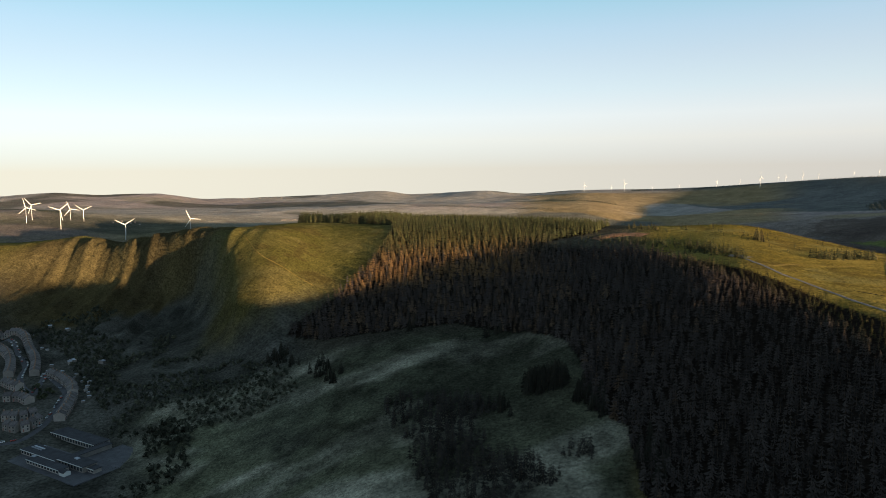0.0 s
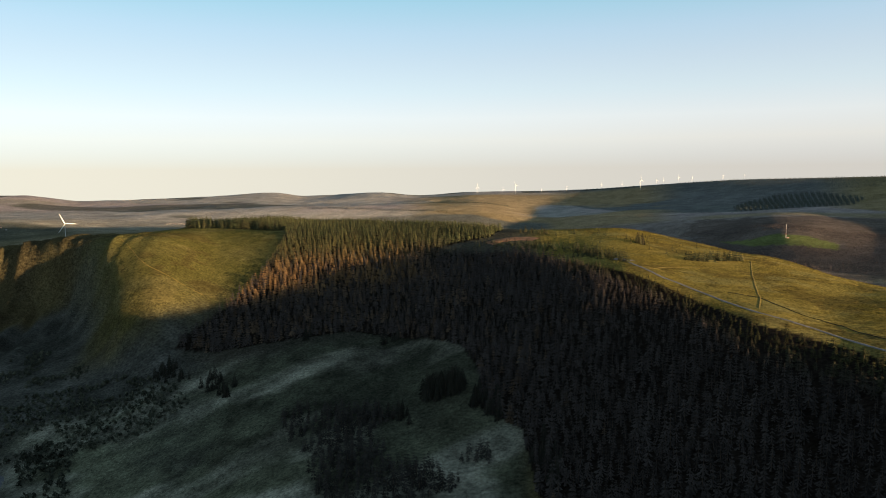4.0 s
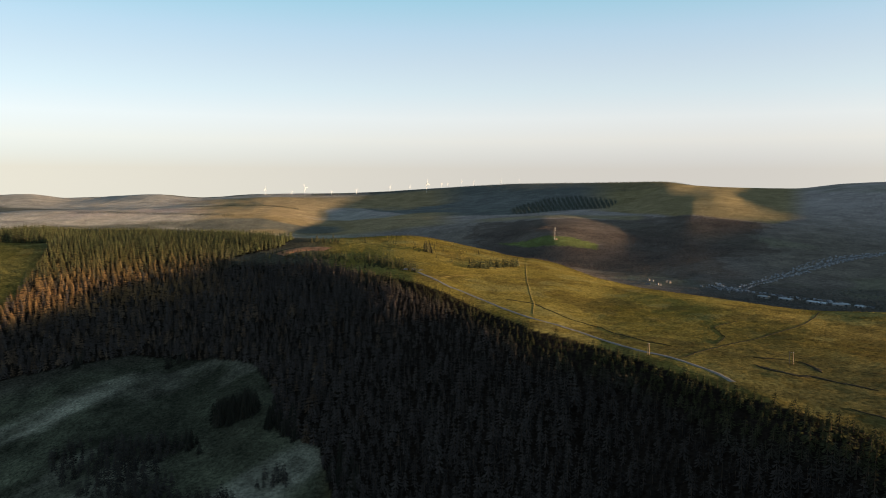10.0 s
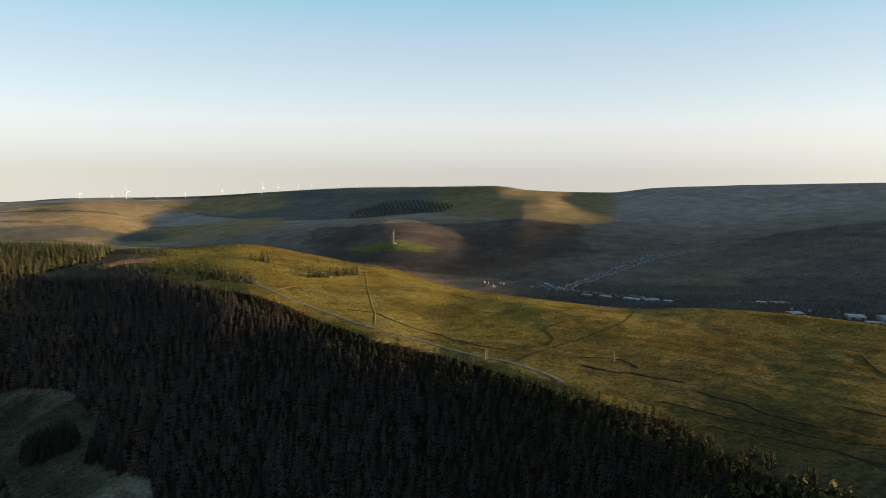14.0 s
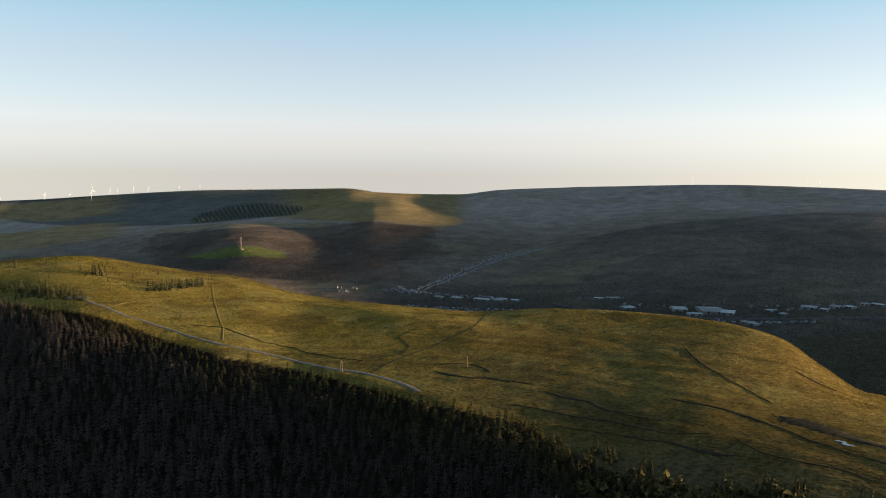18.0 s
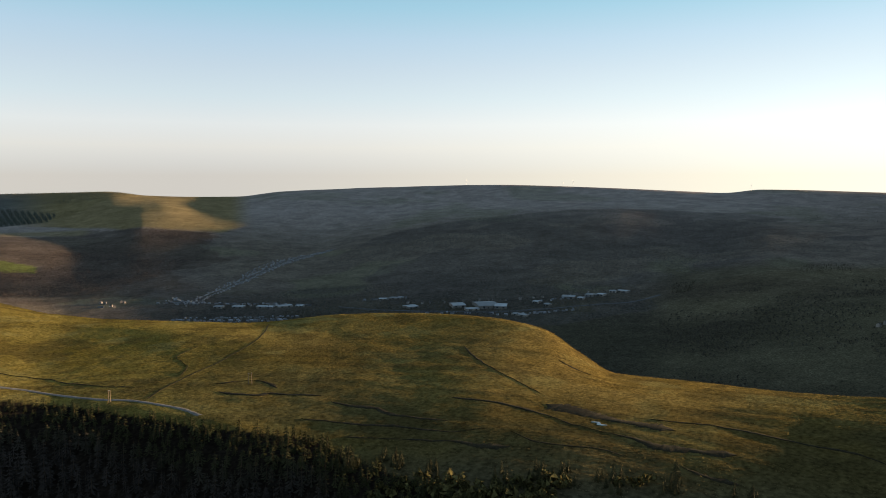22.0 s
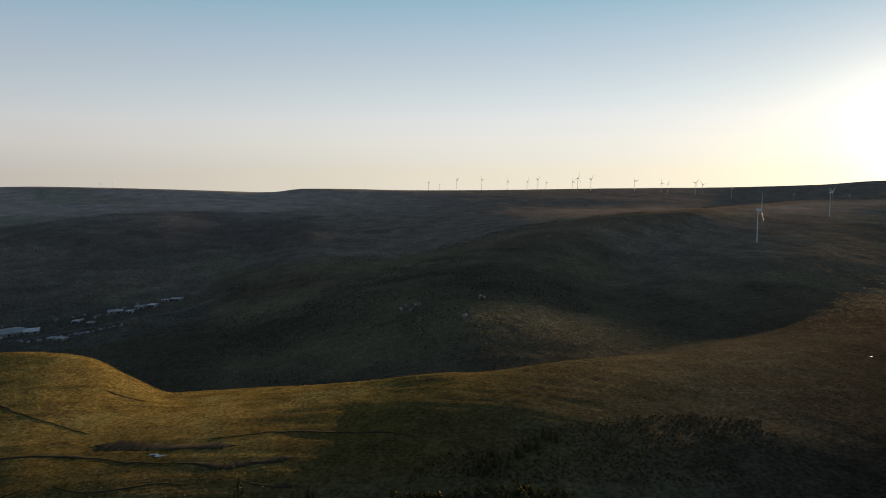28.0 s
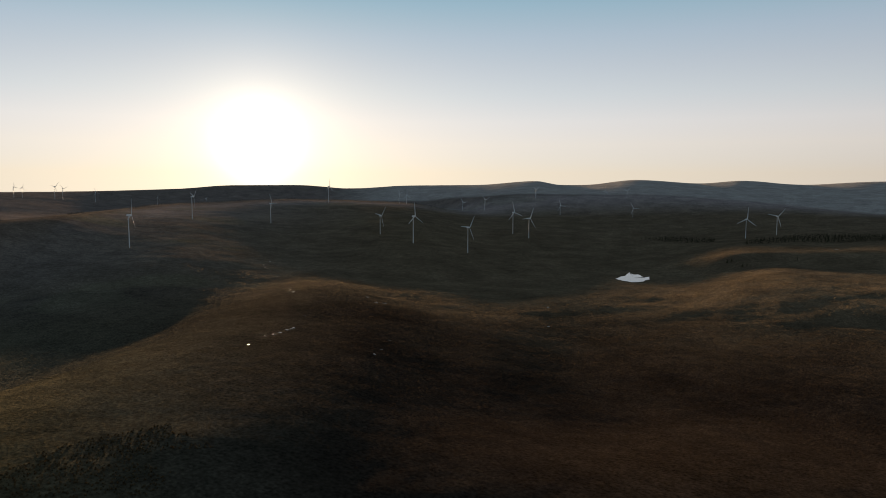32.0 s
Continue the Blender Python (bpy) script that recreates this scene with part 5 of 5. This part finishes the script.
def gable_roof(bm, w, d, z0, rise, over=0.35):
    """Two sloping slabs with thickness; the ridge runs along x."""
    w, d = w / 2 + over * 0.3, d / 2 + over
    lo, t = z0 - over * rise / d, 0.22
    v = [bm.verts.new(p) for p in ((-w, -d, lo), (w, -d, lo), (w, 0, z0 + rise), (-w, 0, z0 + rise), (w, d, lo), (-w, d, lo),
                                   (-w, -d, lo + t), (w, -d, lo + t), (w, 0, z0 + rise + t), (-w, 0, z0 + rise + t), (w, d, lo + t), (-w, d, lo + t))]
    for q in ((0, 1, 2, 3), (3, 2, 4, 5), (7, 6, 9, 8), (8, 9, 11, 10), (0, 6, 7, 1), (5, 4, 10, 11), (0, 3, 9, 6), (3, 5, 11, 9), (1, 7, 8, 2), (2, 8, 10, 4)):
        bm.faces.new([v[i] for i in q])


def gable_walls(bm, w, d, z0, rise):
    w, d = w / 2, d / 2
    v = [bm.verts.new(p) for p in ((-w, -d, -1.5), (w, -d, -1.5), (w, d, -1.5), (-w, d, -1.5), (-w, -d, z0), (w, -d, z0), (w, d, z0), (-w, d, z0), (-w, 0, z0 + rise), (w, 0, z0 + rise))]
    for q in ((0, 1, 5, 4), (2, 3, 7, 6), (1, 2, 6, 9, 5), (3, 0, 4, 8, 7)):
        bm.faces.new([v[i] for i in q])


WALLS = to_mesh("wall", lambda bm: gable_walls(bm, 6.0, 8.5, 5.2, 2.4))
ROOF = to_mesh("roof", lambda bm: gable_roof(bm, 6.0, 8.5, 5.2, 2.4))
CHIMNEY = to_mesh("chimney", lambda bm: box(bm, 2.5, 3.3, -0.5, 0.5, 6.6, 8.9))
PANE = to_mesh("window", lambda bm: box(bm, -0.55, 0.55, -0.06, 0.06, -0.65, 0.65))
DOOR = to_mesh("door", lambda bm: box(bm, -0.45, 0.45, -0.06, 0.06, 0, 2.0))
M_DOOR = material("painted_door", (0.2, 0.08, 0.06), 0.6, scale=1.0, vary=0.1, object_vary=0.4)


def house(a_, r_, turn, label, group, near=True, size=1.0):
    h = thing("house", spot(a_, r_), label, "house", group, turn, size)
    part("wall", WALLS, M_RENDER, h)
    roof = part("roof", ROOF, M_SLATE, h)
    if near:
        part("chimney", CHIMNEY, M_BRICK, roof)
        for side in (-1, 1):
            for x_, z_ in ((-1.5, 3.9), (1.5, 3.9), (-1.5, 1.5)):
                part("window", PANE, M_GLASS, h, place=Vector((x_, side * 4.26, z_)))
            part("door", DOOR, M_DOOR, h, place=Vector((1.5, side * 4.26, 0)))


def terrace(points, step, label, group, near=True, skip=0.0, offset=0.0, size=1.0):
    px, py = polar(*(np.array(v, float) for v in zip(*points)))
    d = np.append(0, np.cumsum(np.hypot(np.diff(px), np.diff(py))))
    for q in np.arange(0, d[-1], step):
        if rs.rand() < skip:
            continue
        x_, y_ = float(smooth_through(d, px, q)), float(smooth_through(d, py, q))
        x2, y2 = float(smooth_through(d, px, q + 1)), float(smooth_through(d, py, q + 1))
        u = math.atan2(y2 - y_, x2 - x_)
        x_, y_ = x_ - offset * math.sin(u) + (0 if near else rs.uniform(-8, 8)), y_ + offset * math.cos(u) + (0 if near else rs.uniform(-8, 8))
        house(math.degrees(math.atan2(x_, y_)), math.hypot(x_, y_), math.degrees(u) + (0 if near else rs.uniform(-25, 25)), label, group, near, size if near else size * rs.uniform(0.65, 1.15))


ROADS = ([(-33.5, 935), (-32.6, 929), (-32.1, 909), (-31.9, 874), (-31.5, 843), (-31.4, 812), (-31.8, 775), (-31.6, 745), (-31.0, 720)], [(-31.0, 720), (-30.2, 778), (-29.8, 760), (-29.3, 735), (-29.0, 709), (-29.5, 681), (-30.0, 658), (-30.7, 639), (-32, 622), (-34, 620)])
for pts in ROADS:
    strip("road", pts, 6.0, M_TARMAC, "dark tarmac village street between terraces", "road", lift=0.25, rough=0.03)
terrace([(-33.2, 955), (-32.4, 948), (-31.8, 941), (-31.35, 916), (-31.1, 880), (-30.9, 850), (-30.75, 810), (-30.9, 775)], 6.1, "pale rendered terraced house with a slate roof", "upper terrace")
terrace([(-33.0, 890), (-32.6, 868), (-32.3, 839), (-32.3, 810), (-32.5, 782)], 6.1, "pale rendered terraced house with a slate roof", "inner terrace")
terrace([(-30.0, 775), (-29.4, 758), (-28.9, 738), (-28.55, 715), (-28.6, 690), (-29.0, 664), (-29.5, 646)], 6.6, "pale rendered house at the village edge", "edge terrace", skip=0.1)
terrace([(-31.0, 648), (-31.6, 640), (-32.2, 640), (-32.9, 650)], 6.1, "brown terraced house near the school", "lower terrace")
terrace([(-31.4, 700), (-31.9, 712), (-32.6, 716)], 7.5, "pale house on a small green", "green houses")
terrace([(-31.2, 664), (-32.0, 662), (-32.8, 668)], 6.3, "brown terraced house near the school", "lower terrace")
terrace([(-32.6, 760), (-32.2, 748), (-31.9, 742)], 6.3, "pale rendered terraced house with a slate roof", "inner terrace")

CARBODY = to_mesh("body", lambda bm: (box(bm, -2.1, 2.1, -0.85, 0.85, 0.3, 0.95, 0.06)))
CABIN = to_mesh("cabin", lambda bm: box(bm, -1.3, 1.0, -0.78, 0.78, 0.95, 1.45, 0.22))
WHEEL = to_mesh("wheel", lambda bm: tube(bm, 0.31, 0.31, -0.1, 0.1, 10))
PAINTS = [material("car_paint_" + n, c, 0.3, 0.1, scale=1.0, vary=0.04, spec=0.5) for n, c in (("white", (0.7, 0.7, 0.7)), ("silver", (0.4, 0.41, 0.43)), ("dark", (0.05, 0.05, 0.06)), ("red", (0.3, 0.04, 0.03)))]
M_TYRE = material("tyre_rubber", (0.03, 0.03, 0.03), 0.8, scale=2.0, vary=0.1)
BODIES = []
for m in PAINTS:
    me = CARBODY.copy()
    me.materials.append(m)
    BODIES.append(me)
CAR_WORDS = ("white", "silver", "dark grey", "red")
for pts in ROADS:
    px, py = polar(*(np.array(v, float) for v in zip(*pts)))
    d = np.append(0, np.cumsum(np.hypot(np.diff(px), np.diff(py))))
    for q in np.arange(6, d[-1] - 6, 7.5):
        if rs.rand() < 0.35:
            continue
        x_, y_ = float(smooth_through(d, px, q)), float(smooth_through(d, py, q))
        u = math.atan2(float(smooth_through(d, py, q + 1)) - y_, float(smooth_through(d, px, q + 1)) - x_)
        s_ = rs.choice((-1, 1)) * 2.1
        x_, y_ = x_ - s_ * math.sin(u), y_ + s_ * math.cos(u)
        k = rs.choice((0, 0, 1, 1, 2, 3))
        c = thing("car", Vector((x_, y_, float(height(x_, y_)) + 0.25)), CAR_WORDS[k] + " car parked at the kerb of the street", "car", "parked cars", math.degrees(u))
        part("body", BODIES[k], None, c)
        part("cabin", CABIN, M_GLASS, c)
        for wx in (-1.3, 1.3):
            for wy in (-0.8, 0.8):
                part("wheel", WHEEL, M_TYRE, c, place=Matrix.Translation((wx, wy, 0.31)) @ pose(0, 0, 0, 90))

# the school: flat-roofed blocks round a court
SCHOOL = Matrix.Translation((-322, 496, 98.0)) @ pose(0, 0, 0, 0, 0, -31.0)


def in_school(name, u0, u1, v0, v1, h, base=0.0):
    b = new(name)
    b.matrix_basis = SCHOOL @ Matrix.Translation(((u0 + u1) / 2, (v0 + v1) / 2, base))
    w, d = (u1 - u0) / 2, (v1 - v0) / 2
    bm = bmesh.new()
    box(bm, -w, w, -d, d, -0.8, h)
    part("wall", bm, M_RENDER, b)
    bm = bmesh.new()
    box(bm, -w - 0.5, w + 0.5, -d - 0.5, d + 0.5, h, h + 0.35, 0.05)
    roof = part("roof", bm, M_FELT, b, "dark felt flat roof")
    for s_, long in ((-1, True), (1, True)):
        n = max(2, int(w * 2 / 3.4))
        for k in range(n):
            bm = bmesh.new()
            x_ = -w + (k + 0.5) * 2 * w / n
            box(bm, x_ - 1.2, x_ + 1.2, s_ * d - 0.05, s_ * d + 0.05, 1.0, h - 0.5)
            part("window", bm, M_GLASS, b)
    bm = bmesh.new()
    box(bm, -w - 0.6, w + 0.6, -d - 0.62, -d - 0.5, h - 0.1, h + 0.4)
    part("fascia", bm, M_WHITE, roof, "white fascia board")
    return b


yard = bmesh.new()
box(yard, -6, 88, -2, 30, -0.6, 0.25)
yard_ob = part("school_yard", yard, M_TARMAC, None)
yard_ob.matrix_basis = SCHOOL
tagged(yard_ob, "grey tarmac yard round the school", "yard", kind="structure")
court = bmesh.new()
box(court, 50, 88, 30.2, 60, -0.6, 0.22)
court_ob = part("playground", court, M_TARMAC, None)
court_ob.matrix_basis = SCHOOL
tagged(court_ob, "dark tarmac playground beside the school", "playground", kind="structure")
blocks = [in_school("school_block", 0, 44, 11, 23, 3.6), in_school("school_block", 22, 62, 3, 10.4, 3.2), in_school("school_block", 44.6, 74, 13, 24, 4.2),
          in_school("school_block", -14, 42, 42, 55, 4.0), in_school("school_block", 42.6, 49, 24.6, 52, 3.4), in_school("school_block", 75, 82, 16, 22, 3.0)]
for b in blocks:
    tagged(b, "low flat-roofed school building with pale walls", "school", "school blocks")
for u_, v_, w_, d_ in ((10, 19.5, 13, 1.1), (10, 17.2, 13, 1.1), (56, 22, 4, 2.6), (22, 8.5, 3.5, 2), (6, 25, 4, 2)):
    bm = bmesh.new()
    box(bm, u_ - w_ / 2, u_ + w_ / 2, v_ - d_ / 2, v_ + d_ / 2, 3.9 if v_ > 10.5 and v_ < 23 else (3.5 if v_ < 10.5 else 0.2), 4.6 if v_ > 10.5 and v_ < 23 else (4.0 if v_ < 10.5 else 2.6), 0.15)
    if u_ == 56:
        bm.free()
        bm = bmesh.new()
        box(bm, 54, 58, 19, 21.6, 4.5, 5.1, 0.15)
    sky_ob = part("roof_light", bm, M_SHED, None)
    sky_ob.matrix_basis = SCHOOL
    tagged(sky_ob, "pale roof light on the school's flat roof", "roof light", "school roof lights")
bm = bmesh.new()
gable_walls(bm, 6, 5, 2.6, 1.2)
hut = thing("white_hut", SCHOOL @ Vector((66, 5, 0.25)), "small white hut in the school yard", "hut", turn=-31)
part("wall", bm, M_WHITE, hut)
bm = bmesh.new()
gable_roof(bm, 6, 5, 2.6, 1.2)
part("roof", bm, M_FELT, hut)
SHEDROOF = to_mesh("roof", lambda bm: gable_roof(bm, 6, 8.5, 4.0, 1.2))
SHEDWALL = to_mesh("wall", lambda bm: gable_walls(bm, 6, 8.5, 4.0, 1.2))
for a_, r_ in ((-28.4, 806), (-28.6, 802), (-26.5, 781), (-29.7, 972), (-28.6, 945)):
    h = thing("shed", spot(a_, r_), "small pale shed among the scrub", "shed", "hillside sheds", rs.uniform(0, 90), 0.7)
    part("wall", SHEDWALL, M_RENDER, h)
    bm = bmesh.new()
    gable_roof(bm, 6, 8.5, 4.0, 1.2)
    part("roof", bm, M_SHED, h)

for base, off in (([(-31.8, 941), (-31.35, 916), (-31.1, 880), (-30.9, 850), (-30.75, 810), (-30.9, 775)], 13), ([(-30.0, 775), (-29.4, 758), (-28.9, 738), (-28.55, 715), (-28.6, 690), (-29.0, 664)], 13), ([(-33.0, 890), (-32.6, 868), (-32.3, 839), (-32.3, 810)], -13)):
    px, py = polar(*(np.array(v, float) for v in zip(*base)))
    d = np.append(0, np.cumsum(np.hypot(np.diff(px), np.diff(py))))
    for q in np.arange(3, d[-1], 9.0):
        if rs.rand() < 0.35:
            continue
        x_, y_ = float(np.interp(q, d, px)), float(np.interp(q, d, py))
        u = math.atan2(float(np.interp(q + 2, d, py)) - y_, float(np.interp(q + 2, d, px)) - x_)
        g = off + rs.uniform(-3, 3)
        x_, y_ = x_ - g * math.sin(u), y_ + g * math.cos(u)
        h = thing("garden_shed", Vector((x_, y_, float(height(x_, y_)))), "small pale shed in a terrace garden", "shed", "garden sheds", math.degrees(u), rs.uniform(0.3, 0.45))
        part("wall", SHEDWALL, M_RENDER, h)
        part("roof", SHEDROOF, M_SHED, h)

# the town in the dale
TOWN = [(47.0, 1425), (47.8, 1385), (48.7, 1372), (49.6, 1432), (50.9, 1499), (51.8, 1566), (53.2, 1658), (54.5, 1784), (55.9, 1917), (57.7, 2063), (59.6, 2150)]
strip("town_road", TOWN, 4.0, M_TARMAC, "grey main street along the town", "road", lift=0.3, rough=0.03)


M_TOWNWALL = material("town_render", (0.24, 0.235, 0.245), 0.9, scale=0.2, vary=0.1, island=0.5)
M_TOWNROOF = material("town_slate", (0.17, 0.175, 0.20), 0.6, scale=0.2, vary=0.2, island=0.8)


def houses_along(rows, label):
    """Rows of small far houses as one thing: gabled walls and roofs."""
    V, F, M, base = [], [], [], 0
    for points, step, offset, skip, size in rows:
        px, py = polar(*(np.array(v, float) for v in zip(*points)))
        d = np.append(0, np.cumsum(np.hypot(np.diff(px), np.diff(py))))
        for q in np.arange(0, d[-1] - 2, step):
            if rs.rand() < skip:
                continue
            x_, y_ = float(np.interp(q, d, px)), float(np.interp(q, d, py))
            u = math.atan2(float(np.interp(q + 2, d, py)) - y_, float(np.interp(q + 2, d, px)) - x_)
            x_, y_ = x_ - offset * math.sin(u) + rs.uniform(-4, 4), y_ + offset * math.cos(u) + rs.uniform(-4, 4)
            m = Matrix.Translation((x_, y_, float(height(x_, y_)))) @ Matrix.Rotation(u + rs.uniform(-0.2, 0.2), 4, "Z") @ Matrix.Diagonal((size * rs.uniform(0.9, 2.8), size, size * rs.uniform(0.8, 1.1), 1))
            for k, me in enumerate((WALLS, ROOF)):
                V += [tuple(m @ v.co) for v in me.vertices]
                F += [tuple(base + i for i in p.vertices) for p in me.polygons]
                M += [k] * len(me.polygons)
                base += len(me.vertices)
    me = bpy.data.meshes.new("town_houses")
    me.from_pydata(V, [], F)
    me.materials.append(M_TOWNWALL), me.materials.append(M_TOWNROOF)
    me.polygons.foreach_set("material_index", M)
    tagged(new("town_houses", me), label, "houses", kind="stuff")


houses_along([(TOWN, 3.6, -7, 0.2, 0.3), (TOWN, 3.6, 7, 0.2, 0.3), (TOWN[3:10], 6, 16, 0.5, 0.28), (TOWN[5:10], 6, -15, 0.4, 0.28), (TOWN[6:9], 6, 26, 0.4, 0.28),
              ([(46.6, 1440), (47.4, 1400), (48.4, 1350)], 5, 16, 0.2, 0.4), ([(46, 1400), (48, 1385), (50, 1372)], 5, 0, 0.3, 0.32),
              ([(47, 1236), (50, 1214), (53, 1196), (56, 1186)], 5.5, 0, 0.15, 0.42), ([(47, 1222), (50, 1203), (53, 1186), (56, 1176)], 5.5, 0, 0.2, 0.42), ([(48, 1250), (52, 1228), (57, 1204)], 6, 0, 0.4, 0.4),
              ([(49, 1372), (52, 1345), (56, 1312), (58, 1300)], 6, 0, 0.35, 0.42), ([(50, 1358), (54, 1330), (57.5, 1302)], 7, 6, 0.4, 0.4), ([(62, 1340), (64, 1332), (66, 1326)], 5, 0, 0.3, 0.45),
              ([(66, 1190), (70, 1172), (74, 1150), (77, 1170), (80, 1205)], 6, 0, 0.35, 0.4), ([(76, 1240), (79, 1282), (82, 1335)], 6, 8, 0.4, 0.4), ([(41.9, 1402), (42.6, 1396), (43.4, 1398)], 6, 0, 0.2, 0.4)], "rows of small distant slate-roofed houses along the valley town")
terrace([(48.5, 1339), (50.0, 1343), (51.8, 1328), (53.6, 1311), (55.4, 1309)], 12, "distant pale house on the valley floor", "valley row", False, 0.3, 16, 0.55)
terrace([(49.1, 1215), (51.8, 1213), (53.6, 1200), (56, 1190)], 10, "distant pale house behind the moor", "valley row", False, 0.2, 0, 0.6)
terrace([(63, 1300), (67, 1262), (71, 1240), (75, 1262), (79, 1310), (83, 1370)], 11, "distant pale house near the works", "works row", False, 0.45, 10, 0.55)
for a_, r_ in ((42.2, 1447), (42.5, 1435), (42.9, 1400), (43.1, 1392), (43.8, 1429), (43.6, 1436), (101.0, 975), (101.8, 952), (102.5, 971), (102.2, 980), (107.5, 972), (107.8, 975), (106.3, 872), (101.4, 985)):
    house(a_, r_, rs.uniform(0, 180), "lone pale farmhouse on the valley side", "farmhouses", False, 0.62)


for a_, r_ in [(-16.2 + 0.28 * k + 0.1 * (k % 3), 4480 + 40 * (k % 4)) for k in range(14)] + [(-12.9 + 0.2 * k, 2560 + 15 * (k % 3)) for k in range(8)] + [(-25.2 + 0.3 * k, 2330 + 20 * (k % 3)) for k in range(7)]:
    house(a_, r_, rs.uniform(-20, 20) - a_, "tiny pale house in a far-off village", "far village", False, 0.6)


def works(a_, r_, w, d, h, turn, label="long pale-roofed works shed on the valley floor"):
    t = thing("works_shed", spot(a_, r_), label, "warehouse", "works sheds", turn)
    bm = bmesh.new()
    h *= 0.42
    w *= 0.7
    gable_walls(bm, w, d, h, d * 0.05)
    part("wall", bm, M_RENDER, t)
    bm = bmesh.new()
    gable_roof(bm, w, d, h, d * 0.05)
    part("roof", bm, M_SHED, t, "pale sheet-metal roof")
    for k in range(2):
        bm = bmesh.new()
        x_ = -w / 2 + w * (k + 0.5) / 2
        box(bm, x_ - 1.6, x_ + 1.6, -d / 2 - 0.1, -d / 2 + 0.1, 0, h * 0.8)
        part("door", bm, M_GLASS, t)


for a_, r_, w, d, h in ((63.6, 1334, 22, 12, 6), (64.7, 1329, 30, 12, 6), (65.9, 1245, 30, 22, 7), (69.8, 1225, 34, 30, 8), (72.1, 1215, 52, 46, 9), (73.4, 1205, 30, 30, 8), (71.0, 1190, 34, 14, 7), (76.3, 1245, 16, 14, 7), (77.2, 1224, 14, 16, 7),
                        (78.9, 1299, 34, 22, 8), (79.9, 1290, 16, 14, 7), (80.6, 1323, 22, 20, 8), (81.5, 1330, 20, 14, 7), (83.2, 1364, 30, 14, 7), (82.4, 1360, 18, 12, 7), (50.6, 1330, 24, 14, 6), (52.1, 1322, 30, 14, 6), (54.2, 1300, 46, 14, 7), (55.6, 1302, 40, 16, 7),
                        (56.9, 1297, 20, 12, 6), (75.0, 1150, 40, 12, 6)):
    works(a_, r_, w, d, h, -a_ + rs.uniform(-35, 35))
strip("valley_road", [(60, 1290), (66, 1215), (71, 1175), (76, 1190), (82, 1260), (86, 1330)], 8, M_TARMAC, "grey road along the valley floor", "road", lift=0.5, rough=0.03)


# ---- grass tussocks ----
def tussocks(name, a0, a1, r0, r1, step, tall, label, keep=None, uneven=0.13):
    """Tussocks of grass or heather as little leaning mounds, thinning out with distance."""
    n = int(radians(a1 - a0) / step)
    rings = int(math.log(r1 / r0) / step)
    ga, gr = np.meshgrid(np.arange(n) + 0.5, np.arange(rings) + 0.5, indexing="ij")
    ga, gr = ga.ravel() + rs.uniform(-0.6, 0.6, ga.size), gr.ravel() + rs.uniform(-0.6, 0.6, gr.size)
    a, r = a0 + (a1 - a0) * ga / n, r0 * np.exp(step * gr)
    x, y = polar(a, r)
    m = ~inside_of(WOOD, x, y) & (rs.rand(len(x)) < 0.93)
    if keep is not None:
        m &= keep(a, r, x, y)
    laid = np.concatenate(LAID)
    for p in laid[(np.hypot(laid[:, 0], laid[:, 1]) < 1000)]:
        m &= (x - p[0]) ** 2 + (y - p[1]) ** 2 > p[2] ** 2
    a, r, x, y = a[m], r[m], x[m], y[m]
    z, w = height(x, y), r * step * rs.uniform(0.45, 0.8, len(x))
    h = r * step * tall * rs.uniform(0.5, 1.5, len(x))
    turn = rs.uniform(0, 2.09, len(x))
    V = np.zeros((len(x), 4, 3))
    for k in range(3):
        wk = w * rs.uniform(0.7, 1.3, len(x))
        V[:, k] = np.stack([x + wk * np.cos(turn + 2.0944 * k), y + wk * np.sin(turn + 2.0944 * k), z - 0.2], -1)
    V[:, 3] = np.stack([x + 0.5 * w * rs.uniform(-1, 1, len(x)), y + 0.5 * w * rs.uniform(-1, 1, len(x)), z + h], -1)
    F = np.array(((0, 1, 3), (1, 2, 3), (2, 0, 3)))[None] + (np.arange(len(x)) * 4)[:, None, None]
    furrow = np.sin((r * (1 + 0.0012 * (a - 80)) + 5 * fbm(x, y, 60, 2, 461)) * 1.7) * ramp(a, 56, 64) * (1 - ramp(a, 108, 118)) * (1 - ramp(r, 322, 356))
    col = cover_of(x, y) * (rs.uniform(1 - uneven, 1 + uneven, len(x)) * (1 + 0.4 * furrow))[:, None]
    V[:, 3, 2] += 0.25 * furrow
    ob = sheet(name, V.reshape(-1, 3), F.reshape(-1, 3), M_TUFT, np.repeat(col, 4, 0), smooth=True)
    return tagged(ob, label, "grass", kind="stuff")


M_TUFT = material("tussock_grass", (1, 1, 1), 0.95, scale=0.09, vary=0.24, fine=0.9, fine_vary=0.3, bump=0.15, attr="cover", spec=0.0, blades=0.7)
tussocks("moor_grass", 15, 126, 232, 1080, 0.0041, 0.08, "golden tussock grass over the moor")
tussocks("south_heather", 126, 186, 240, 1500, 0.0045, 0.055, "heather and rough grass on the southern moor, darkened to stand for backlit shade")
tussocks("clearing_rushes", -27, 16, 310, 660, 0.0034, 0.16, "pale rushy tussocks in the wooded clearing", uneven=0.5)
tussocks("crag_grass", -34, -19, 880, 1330, 0.0026, 0.3, "rough grass and heather on the gullied crag")
tussocks("hill_grass", -19, -3, 690, 1000, 0.0026, 0.16, "golden grass on the lit hill")
